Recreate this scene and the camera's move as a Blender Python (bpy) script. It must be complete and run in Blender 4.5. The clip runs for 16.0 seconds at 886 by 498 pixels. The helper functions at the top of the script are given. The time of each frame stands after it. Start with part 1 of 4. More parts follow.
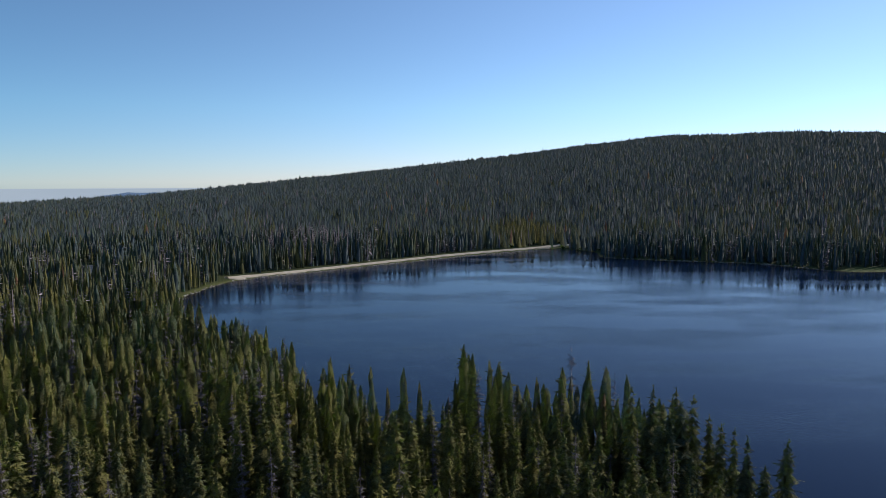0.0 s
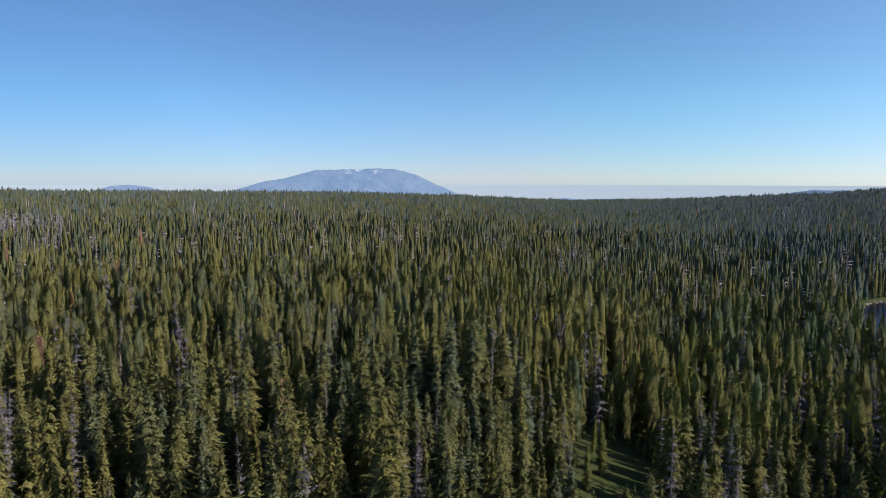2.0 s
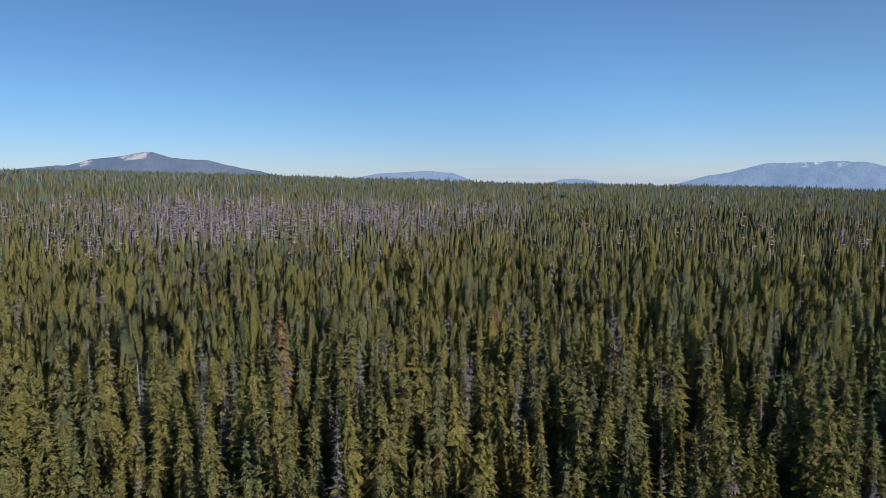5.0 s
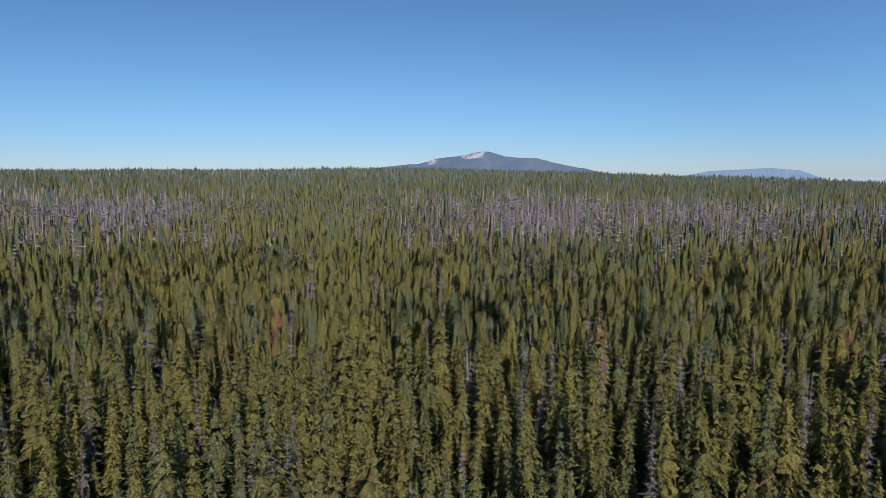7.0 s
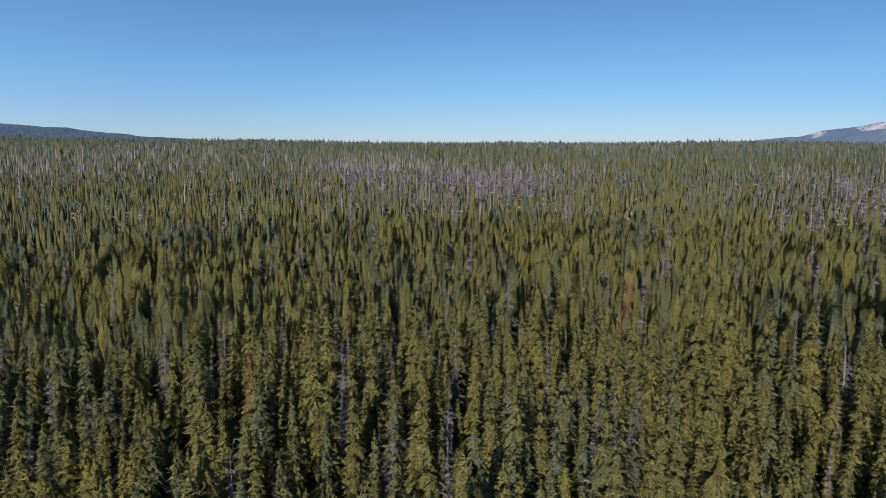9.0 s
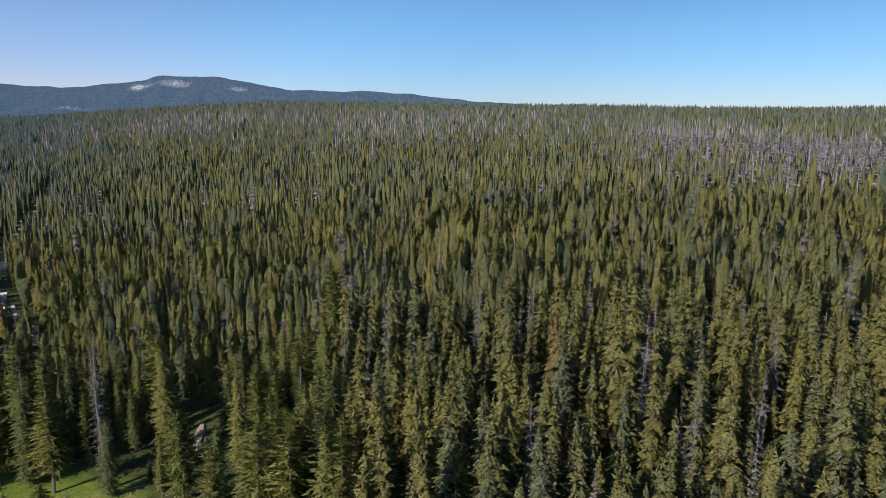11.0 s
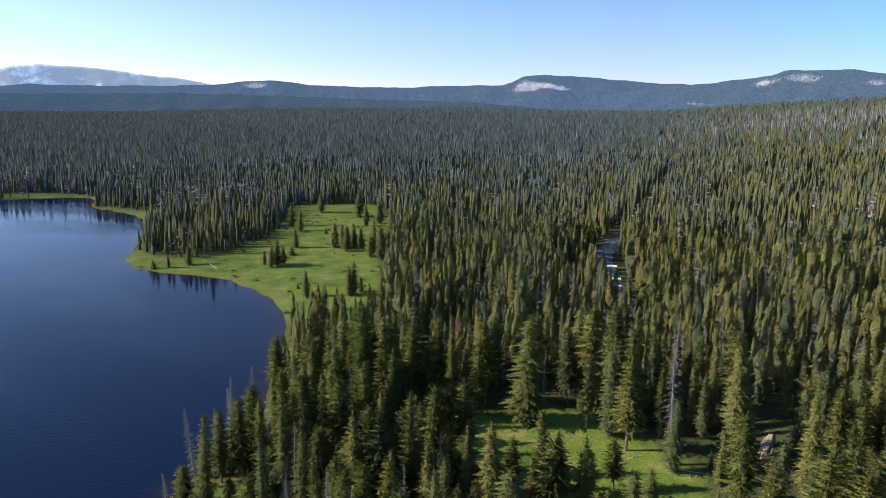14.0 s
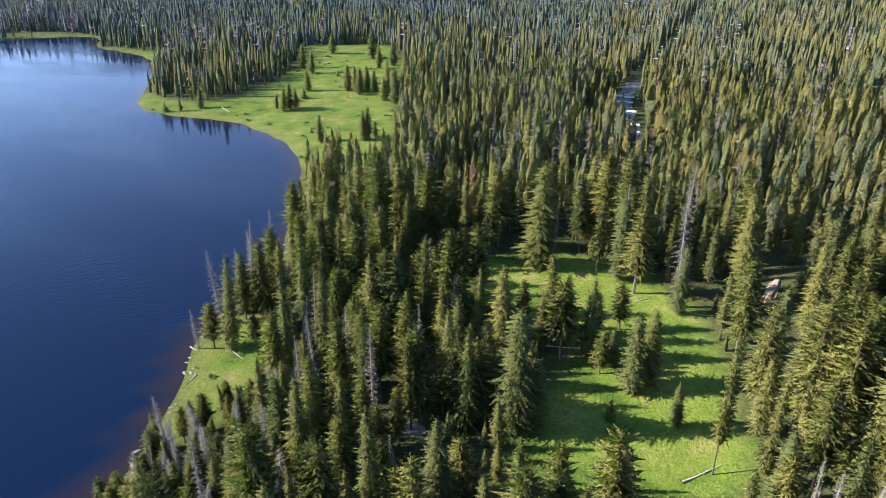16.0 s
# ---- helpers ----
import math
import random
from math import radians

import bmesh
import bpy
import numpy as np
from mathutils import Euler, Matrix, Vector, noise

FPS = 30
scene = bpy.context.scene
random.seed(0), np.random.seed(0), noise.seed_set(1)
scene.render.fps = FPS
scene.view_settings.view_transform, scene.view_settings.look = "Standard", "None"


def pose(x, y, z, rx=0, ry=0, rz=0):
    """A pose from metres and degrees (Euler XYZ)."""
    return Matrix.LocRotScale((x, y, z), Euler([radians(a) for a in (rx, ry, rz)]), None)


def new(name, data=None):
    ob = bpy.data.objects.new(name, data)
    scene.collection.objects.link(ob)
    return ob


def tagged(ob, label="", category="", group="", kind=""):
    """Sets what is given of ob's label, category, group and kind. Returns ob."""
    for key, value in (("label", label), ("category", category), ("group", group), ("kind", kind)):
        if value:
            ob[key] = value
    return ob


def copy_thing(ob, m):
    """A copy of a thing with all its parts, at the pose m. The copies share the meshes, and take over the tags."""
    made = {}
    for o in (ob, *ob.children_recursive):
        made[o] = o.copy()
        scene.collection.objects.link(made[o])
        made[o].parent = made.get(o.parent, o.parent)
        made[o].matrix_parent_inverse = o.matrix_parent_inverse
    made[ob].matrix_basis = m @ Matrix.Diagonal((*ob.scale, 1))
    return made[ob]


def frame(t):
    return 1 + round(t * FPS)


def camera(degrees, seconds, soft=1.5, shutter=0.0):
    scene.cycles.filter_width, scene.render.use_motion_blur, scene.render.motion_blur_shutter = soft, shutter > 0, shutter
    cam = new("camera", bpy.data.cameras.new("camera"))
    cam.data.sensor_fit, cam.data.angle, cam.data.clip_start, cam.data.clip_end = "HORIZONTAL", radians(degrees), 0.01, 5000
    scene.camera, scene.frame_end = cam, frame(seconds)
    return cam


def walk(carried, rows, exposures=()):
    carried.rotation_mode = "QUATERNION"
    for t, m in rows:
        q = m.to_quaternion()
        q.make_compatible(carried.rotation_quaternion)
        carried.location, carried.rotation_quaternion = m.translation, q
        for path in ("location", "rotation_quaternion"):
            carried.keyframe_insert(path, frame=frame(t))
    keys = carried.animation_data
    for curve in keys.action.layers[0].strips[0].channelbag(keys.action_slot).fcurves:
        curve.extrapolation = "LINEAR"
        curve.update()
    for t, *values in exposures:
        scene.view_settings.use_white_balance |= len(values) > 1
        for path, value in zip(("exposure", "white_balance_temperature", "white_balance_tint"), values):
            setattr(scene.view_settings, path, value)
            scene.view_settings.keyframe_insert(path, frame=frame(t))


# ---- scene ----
H = 60.0  # the drone hovers this far over the lake
ROWS = [
    (0.0, 0.0, -5.45, 0.07), (0.5, 8.0, -5.54, 0.17), (1.0, 21.71, -5.59, 0.19), (1.5, 40.95, -5.57, 0.06), (2.0, 51.54, -5.66, -0.04),
    (2.5, 55.9, -5.74, -0.1), (3.0, 60.98, -5.85, -0.1), (3.5, 71.8, -5.96, -0.02), (4.0, 79.89, -6.07, -0.11), (4.2, 80.58, -6.09, -0.1),
    (6.3, 102.1, -6.28, -0.05), (6.5, 104.59, -6.3, -0.05), (7.0, 111.91, -6.35, 0.06), (7.5, 117.81, -6.42, 0.07), (8.0, 126.19, -6.5, 0.14),
    (8.2, 129.62, -6.53, 0.14), (10.3, 156.37, -11.25, -0.02), (10.5, 159.37, -11.23, -0.1), (11.0, 165.66, -11.28, -0.06), (11.5, 173.2, -11.35, -0.03),
    (12.0, 183.09, -11.43, 0.09), (12.5, 193.03, -11.47, 0.15), (13.0, 201.19, -11.51, 0.08), (13.5, 207.53, -11.57, 0.08), (14.0, 212.31, -11.63, 0.02),
    (14.5, 213.61, -11.69, -0.06), (15.0, 213.6, -12.81, -0.06), (15.5, 213.56, -17.92, -0.04), (16.0, 213.54, -24.09, 0.02),
]
cam = camera(64.14, 16.0, soft=0.85)
walk(cam, [(t, pose(0, 0, H, 90 + pitch, roll, yaw)) for t, yaw, pitch, roll in ROWS], exposures=[(0.0, 0.2), (1.0, 0.34), (1.5, 0.42), (2.0, 0.48), (2.5, 0.46), (3.0, 0.4), (4.2, 0.33), (6.5, 0.24), (8.2, 0.24), (10.5, 0.4), (11.5, 0.58), (12.5, 0.84), (14.5, 0.94), (15.0, 0.94), (15.5, 1.12), (16.0, 1.85)])

# ---------------------------------------------------------------- light
SUN_BEARING, SUN_HEIGHT = -57.0, 29.0  # degrees: bearings run anticlockwise from +y
world = bpy.data.worlds.new("world")
scene.world = world
world.use_nodes = True
wn = world.node_tree.nodes
sky = wn.new("ShaderNodeTexSky")
sky.sky_type = "NISHITA"
sky.sun_disc = False
sky.sun_elevation = radians(SUN_HEIGHT)
sky.sun_rotation = radians(-SUN_BEARING)
sky.altitude = 2900
sky.air_density, sky.dust_density, sky.ozone_density = 1.0, 0.3, 3.5
# thin haze: paler towards the sun and along the horizon
wl = world.node_tree.links
way = wn.new("ShaderNodeTexCoord")
split = wn.new("ShaderNodeSeparateXYZ")
wl.new(way.outputs["Generated"], split.inputs[0])
low = wn.new("ShaderNodeValToRGB")
for e, (place, tone_) in zip((*low.color_ramp.elements, low.color_ramp.elements.new(0.1)), ((0.0, (0.755, 0.765, 0.93)), (0.22, (0.76, 0.99, 1.10)), (0.1, (0.79, 0.945, 1.02)))):
    e.position, e.color = place, (*tone_, 1)
wl.new(split.outputs[2], low.inputs[0])
toward = wn.new("ShaderNodeVectorMath")
toward.operation = "DOT_PRODUCT"
sb, sh = radians(SUN_BEARING), radians(SUN_HEIGHT)
toward.inputs[1].default_value = (-math.sin(sb) * math.cos(sh), math.cos(sb) * math.cos(sh), math.sin(sh))
wl.new(way.outputs["Generated"], toward.inputs[0])
near_sun = wn.new("ShaderNodeMapRange")
near_sun.inputs[1].default_value, near_sun.inputs[2].default_value = -0.7, 1.0
wl.new(toward.outputs["Value"], near_sun.inputs[0])
pale = wn.new("ShaderNodeValToRGB")
for place, shade in ((0.04, (0.58, 0.64, 0.69)), (0.13, (0.72, 0.77, 0.82)), (0.3, (0.86, 0.86, 0.88)), (0.41, (0.90, 0.97, 0.94))):
    pale.color_ramp.elements.new(place).color = (*shade, 1)
pale.color_ramp.elements[0].color, pale.color_ramp.elements[-1].color = (0.55, 0.61, 0.65, 1), (1.7, 1.38, 1.28, 1)
wl.new(near_sun.outputs[0], pale.inputs[0])
tone = wn.new("ShaderNodeMix")
tone.data_type, tone.blend_type = "RGBA", "MULTIPLY"
tone.inputs[0].default_value = 1.0
wl.new(sky.outputs[0], tone.inputs[6])
wl.new(low.outputs[0], tone.inputs[7])
tone2 = wn.new("ShaderNodeMix")
tone2.data_type, tone2.blend_type = "RGBA", "MULTIPLY"
tone2.inputs[0].default_value = 1.0
wl.new(tone.outputs[2], tone2.inputs[6])
wl.new(pale.outputs[0], tone2.inputs[7])
smoke_way = wn.new("ShaderNodeVectorMath")
smoke_way.operation = "DOT_PRODUCT"
smoke_way.inputs[1].default_value = (-math.sin(radians(-142)), math.cos(radians(-142)), 0)
wl.new(way.outputs["Generated"], smoke_way.inputs[0])
smoke = wn.new("ShaderNodeMapRange")
smoke.inputs[1].default_value, smoke.inputs[2].default_value = 0.74, 1.0
wl.new(smoke_way.outputs["Value"], smoke.inputs[0])
tone3 = wn.new("ShaderNodeMix")  # thin smoke haze over the far end of the valley
tone3.data_type, tone3.blend_type = "RGBA", "MULTIPLY"
tone3.inputs[7].default_value = (1.24, 0.94, 0.955, 1)
wl.new(smoke.outputs[0], tone3.inputs[0])
wl.new(tone2.outputs[2], tone3.inputs[6])
wl.new(tone3.outputs[2], wn["Background"].inputs[0])
wn["Background"].inputs[1].default_value = 0.11
sun = new("sun", bpy.data.lights.new("sun", "SUN"))
sun.data.energy, sun.data.angle, sun.data.color = 4.5, radians(0.5), (1.0, 0.93, 0.82)
sun.rotation_euler = (radians(90 - SUN_HEIGHT), 0, radians(SUN_BEARING + 180))


# ---------------------------------------------------------------- materials
def material(name, rough=0.8, spec=0.3):
    m = bpy.data.materials.new(name)
    m.use_nodes = True
    b = m.node_tree.nodes["Principled BSDF"]
    b.inputs["Roughness"].default_value = rough
    b.inputs["Specular IOR Level"].default_value = spec
    b.inputs["Diffuse Roughness"].default_value = 0.8 if rough > 0.5 else 0.0
    return m, m.node_tree.nodes, m.node_tree.links, b


def ramp(nodes, stops):
    r = nodes.new("ShaderNodeValToRGB")
    els = r.color_ramp.elements
    while len(els) < len(stops):
        els.new(0.5)
    for e, (p, c) in zip(els, stops):
        e.position, e.color = p, (*c, 1)
    return r


def noise_node(nodes, links, scale, detail=4.0, rough=0.6, stretch=None):
    co = nodes.new("ShaderNodeNewGeometry")
    n = nodes.new("ShaderNodeTexNoise")
    n.inputs["Scale"].default_value, n.inputs["Detail"].default_value, n.inputs["Roughness"].default_value = scale, detail, rough
    if stretch:
        mp = nodes.new("ShaderNodeMapping")
        mp.inputs["Scale"].default_value = stretch[:3]
        if len(stretch) > 3:
            mp.inputs["Rotation"].default_value = (0, 0, radians(stretch[3]))
        links.new(co.outputs["Position"], mp.inputs[0])
        links.new(mp.outputs[0], n.inputs["Vector"])
    else:
        links.new(co.outputs["Position"], n.inputs["Vector"])
    return n


def mix(nodes, links, kind, fac, a, b):
    m = nodes.new("ShaderNodeMix")
    m.data_type, m.blend_type = "RGBA", kind
    for k, v in ((0, fac), (6, a), (7, b)):
        if hasattr(v, "links"):
            links.new(v, m.inputs[k])
        else:
            m.inputs[k].default_value = v if k == 0 else (*v, 1)
    return m.outputs[2]


def bump(nodes, links, b, height, strength, distance):
    bp = nodes.new("ShaderNodeBump")
    bp.inputs["Strength"].default_value, bp.inputs["Distance"].default_value = strength, distance
    links.new(height, bp.inputs["Height"])
    links.new(bp.outputs[0], b.inputs["Normal"])


def varied(name, stops, scale, rough=0.8, spec=0.3, fleck=(0.75, 1.25), source="tint"):
    """A material that varies from plant to plant by its tint (or object), and finely by noise."""
    m, n, l, b = material(name, rough, spec)
    r = ramp(n, stops)
    if source == "object":
        oi = n.new("ShaderNodeObjectInfo")
        l.new(oi.outputs["Random"], r.inputs[0])
    else:
        at = n.new("ShaderNodeAttribute")
        at.attribute_name = "tint"
        l.new(at.outputs["Fac"], r.inputs[0])
    nz = noise_node(n, l, scale, 5, 0.75, (1, 1, 2.6))
    fl = ramp(n, [(0.34, (fleck[0],) * 3), (0.66, (fleck[1],) * 3)])
    bump(n, l, b, nz.outputs[0], 0.9, 0.25)
    l.new(nz.outputs[0], fl.inputs[0])
    l.new(mix(n, l, "MULTIPLY", 1.0, r.outputs[0], fl.outputs[0]), b.inputs["Base Color"])
    return m


# stops up to 0.1 carry the bluish haze of the far woods
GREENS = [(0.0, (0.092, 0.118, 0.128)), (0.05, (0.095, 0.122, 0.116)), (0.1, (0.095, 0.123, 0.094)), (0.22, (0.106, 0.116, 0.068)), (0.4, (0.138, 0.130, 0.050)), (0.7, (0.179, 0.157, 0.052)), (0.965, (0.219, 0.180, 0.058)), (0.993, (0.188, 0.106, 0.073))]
GREYS = [(0.0, (0.19, 0.168, 0.182)), (0.6, (0.27, 0.24, 0.26)), (1.0, (0.22, 0.17, 0.14))]
def let_light_through(m, share):
    n, l = m.node_tree.nodes, m.node_tree.links
    b = n["Principled BSDF"]
    tr, mx = n.new("ShaderNodeBsdfTranslucent"), n.new("ShaderNodeMixShader")
    l.new(mix(n, l, "MULTIPLY", 1.0, b.inputs["Base Color"].links[0].from_socket, (0.75, 1.25, 0.5)), tr.inputs[0])
    mx.inputs[0].default_value = share
    l.new(b.outputs[0], mx.inputs[1])
    l.new(tr.outputs[0], mx.inputs[2])
    l.new(mx.outputs[0], n["Material Output"].inputs[0])


def feathered(m, scale, holes, flat=2.6):
    """Open gaps between the sprays of needles or twigs."""
    n, l = m.node_tree.nodes, m.node_tree.links
    nz = noise_node(n, l, scale, 2, 0.6, (1, 1, flat))
    cut = n.new("ShaderNodeMath")
    cut.operation = "GREATER_THAN"
    cut.inputs[1].default_value = holes
    l.new(nz.outputs[0], cut.inputs[0])
    out = n["Material Output"]
    full, mx, tr = out.inputs[0].links[0].from_socket, n.new("ShaderNodeMixShader"), n.new("ShaderNodeBsdfTransparent")
    l.new(cut.outputs[0], mx.inputs[0])
    l.new(tr.outputs[0], mx.inputs[1])
    l.new(full, mx.inputs[2])
    l.new(mx.outputs[0], out.inputs[0])


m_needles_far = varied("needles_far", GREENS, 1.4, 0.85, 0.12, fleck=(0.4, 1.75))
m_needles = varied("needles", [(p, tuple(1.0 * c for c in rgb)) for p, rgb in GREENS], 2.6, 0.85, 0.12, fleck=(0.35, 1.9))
GREENS_NEAR = [(0.0, (0.092, 0.106, 0.045)), (0.3, (0.117, 0.124, 0.038)), (0.7, (0.150, 0.145, 0.045)), (1.0, (0.176, 0.162, 0.05))]
m_needles_near = varied("needles_near", GREENS_NEAR, 3.6, 0.85, 0.12, fleck=(0.4, 1.85), source="object")
let_light_through(m_needles_far, 0.3)
let_light_through(m_needles, 0.26)
let_light_through(m_needles_near, 0.22)
feathered(m_needles, 3.0, 0.45, 2.4)
feathered(m_needles_near, 4.2, 0.46, 2.2)
m_bark = varied("bark", [(0, (0.10, 0.075, 0.055)), (1, (0.20, 0.16, 0.13))], 3.0, source="object")
m_bark_far = varied("bark_far", [(0, (0.10, 0.075, 0.055)), (1, (0.22, 0.18, 0.15))], 3.0)
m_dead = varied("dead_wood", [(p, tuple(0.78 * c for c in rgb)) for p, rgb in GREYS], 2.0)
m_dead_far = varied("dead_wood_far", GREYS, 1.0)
feathered(m_dead, 5.0, 0.52)
m_dead_near = varied("dead_wood_near", [(0.0, (0.17, 0.157, 0.14)), (0.6, (0.27, 0.25, 0.225)), (1.0, (0.21, 0.165, 0.13))], 3.0, source="object")


# ---------------------------------------------------------------- mesh helpers
def mesh_data(name, co, tris, mats, tint=None, index=None, extra=None, smooth=False, normals=None):
    me = bpy.data.meshes.new(name)
    co, tris = np.asarray(co, np.float32), np.asarray(tris, np.int32)
    me.vertices.add(len(co))
    me.vertices.foreach_set("co", co.ravel())
    me.loops.add(tris.size)
    me.loops.foreach_set("vertex_index", tris.ravel())
    me.polygons.add(len(tris))
    me.polygons.foreach_set("loop_start", np.arange(0, tris.size, tris.shape[1], dtype=np.int32))
    for m in mats:
        me.materials.append(m)
    if index is not None:
        me.polygons.foreach_set("material_index", np.asarray(index, np.int32))
    me.polygons.foreach_set("use_smooth", np.full(len(tris), smooth))
    me.update(calc_edges=True)
    for key, val in dict(extra or {}, **({} if tint is None else {"tint": tint})).items():
        me.attributes.new(key, "FLOAT", "POINT").data.foreach_set("value", np.asarray(val, np.float32))
    if normals is not None:
        me.normals_split_custom_set_from_vertices(np.asarray(normals, np.float32))
    return me


def rounded_shading(v, f, seed, stir=0.3, lift=1.0):
    """Faces turned outwards, and normals that shade a crown of needles as one round mass."""
    v, f = np.asarray(v, float), np.array(f)
    r = np.random.RandomState(seed)
    n = np.stack([v[:, 0], v[:, 1], np.zeros(len(v))], 1)
    n /= np.linalg.norm(n, axis=1, keepdims=True) + 1e-4
    n[:, 2] += lift
    lone = np.bincount(f.ravel(), minlength=len(v)) == 1  # corners of single sprays share their face's turn
    of = np.zeros(len(v), int)
    of[f.ravel()] = np.repeat(np.arange(len(f)), 3)
    group = np.where(lone, len(v) + of, np.arange(len(v)))
    n += r.normal(0, stir, (len(v) + len(f), 3))[group]
    n /= np.linalg.norm(n, axis=1, keepdims=True) + 1e-9
    g = np.cross(v[f[:, 1]] - v[f[:, 0]], v[f[:, 2]] - v[f[:, 0]])
    out = v[f].mean(1) * np.array([1, 1, 0.0])
    out = out / (np.linalg.norm(out, axis=1, keepdims=True) + 1e-6) + np.array([0, 0, 0.4])
    wrong = (g * out).sum(1) < 0
    f[wrong] = f[wrong][:, ::-1]
    return v, f, n, group


def part(name, me, parent, label=""):
    ob = new(name, me)
    ob.parent = parent
    if label:
        ob["label"] = label
    return ob


def bearing(x, y):
    return np.degrees(np.arctan2(-x, y))


def at(b, r):
    return -np.sin(np.radians(b)) * r, np.cos(np.radians(b)) * r


# ---------------------------------------------------------------- the lie of the land
# crests round the lake: bearing, distance, ground height there, distance of the slope's foot
CREST = [
    (-180, 1500, 60, 220), (-172, 1600, 46, 240), (-165, 1700, 32, 260), (-154, 1900, 28, 320), (-142, 2300, 36, 420), (-126, 2600, 22, 520), (-112, 2600, 24, 560),
    (-75, 2600, 110, 700), (-40, 2200, 165, 640), (-24, 2200, 182, 610), (-17, 2200, 178, 610), (-10, 2150, 146, 640), (-2, 2100, 107, 620), (7, 2000, 70, 560), (16, 1900, 36, 520),
    (23, 1900, 13, 420), (32, 2100, -8, 330), (41, 2400, -26, 260), (50, 1500, 12, 220), (63, 1500, 20, 180), (80, 1500, 24, 160), (97, 1500, 38, 150), (112, 1500, 50, 150), (140, 1450, 47, 170),
]
CB = np.array([c[0] for c in CREST], float)


def crest(b, k):
    return np.interp(b, CB, [c[k] for c in CREST], period=360)


SHORE = [
    (-127, 430), (-132, 405), (-136, 372), (-132, 340), (-119, 312), (-100, 272), (-80, 228), (-64, 224), (-45, 206), (-28, 174), (-13, 156), (-3, 147), (8, 162), (23, 166),
    (36, 158), (44, 144), (52, 122), (53, 97), (55, 62), (58, 20), (62, -10), (68, -32), (75, -43), (78, -50), (86, -57), (90, -68), (96, -84), (108, -102),
    (128, -126), (147, -145), (169, -156), (194, -163), (217, -156), (236, -155), (256, -166), (270, -182), (290, -198), (339, -233), (365, -236), (401, -238), (425, -262), (450, -262), (481, -216),
    (560, -120), (640, 60), (600, 260), (450, 400), (330, 480), (291, 463), (262, 466), (232, 512), (190, 524), (140, 545), (122, 556), (134, 602), (100, 634),
]
SHORE_FAR = [(26, 576), (-25, 527), (-70, 483)]


def rounded(pts, times=2):
    p = np.array(pts, float)
    for _ in range(times):
        q = np.roll(p, -1, 0)
        p = np.stack([0.75 * p + 0.25 * q, 0.25 * p + 0.75 * q], 1).reshape(-1, 2)
    return p


def fine_wobble(x, y, size, seed):
    s = np.zeros_like(x)
    r = np.random.RandomState(seed)
    for k in range(6):
        a, ph = r.uniform(0, 6.28), r.uniform(0, 6.28)
        w = size * r.uniform(0.6, 1.7)
        s = s + np.sin((x * np.cos(a) + y * np.sin(a)) * 6.28 / w + ph)
    return s / 6


LAKE = rounded(SHORE + SHORE_FAR)


def signed(poly, x, y):
    """Distance to a closed outline, negative inside."""
    x, y = np.asarray(x, float), np.asarray(y, float)
    a, b = poly, np.roll(poly, -1, 0)
    best, inside = np.full(x.shape, 1e18), np.zeros(x.shape, bool)
    for (ax, ay), (bx, by) in zip(a, b):
        dx, dy = bx - ax, by - ay
        u = np.clip(((x - ax) * dx + (y - ay) * dy) / (dx * dx + dy * dy + 1e-9), 0, 1)
        best = np.minimum(best, (x - ax - u * dx) ** 2 + (y - ay - u * dy) ** 2)
        cross = (ay > y) != (by > y)
        inside ^= cross & (x < (bx - ax) * (y - ay) / (by - ay + 1e-12) + ax)
    return np.where(inside, -1, 1) * np.sqrt(best)


def shore_distance(x, y):
    d = np.full(np.shape(x), 500.0)
    near = (np.hypot(x, y) < 900)
    d[near] = signed(LAKE, x[near], y[near]) + 1.6 * fine_wobble(x[near], y[near], 14, 3)
    return d


def height(x, y, shore=None):
    x, y = np.asarray(x, float), np.asarray(y, float)
    r, b = np.hypot(x, y), bearing(x, y)
    top, far, foot = crest(b, 2), crest(b, 1), crest(b, 3)
    u = (r - foot) / (far - foot)
    c = np.clip(u, 0, 1)
    z = top * (0.55 * c + 0.45 * c * c * (3 - 2 * c)) - np.clip(u - 1, 0, None) * 90 * np.clip(u - 1, 0.2, 1)
    z = z + 12 * np.interp(b, [-168, -155, -115, -110], [0, 1, 1, 0]) * np.clip((r - 900) / 500, 0, 1) * fine_wobble(x, y, 620, 14)
    d = shore_distance(x, y) if shore is None else shore
    rise = np.interp(b, [-180, -172, 32, 48, 160, 180], [2, 0, 0, 10, 10, 2])
    rise = 6 + (rise - 6) * np.clip((r - 15) / 50, 0, 1)
    z = z + rise * np.clip((d - 25) / 80, 0, 1) * np.clip(1.4 - r / 900, 0, 1)
    z = z + np.clip(d * 0.09, -2.5, 1.6) + np.clip((d - 20) / 100, 0, 1) * (1.5 + 1.6 * fine_wobble(x, y, 60, 5) + 3 * np.clip(r / 600 - 0.4, 0, 1) * fine_wobble(x, y, 260, 8))
    return z


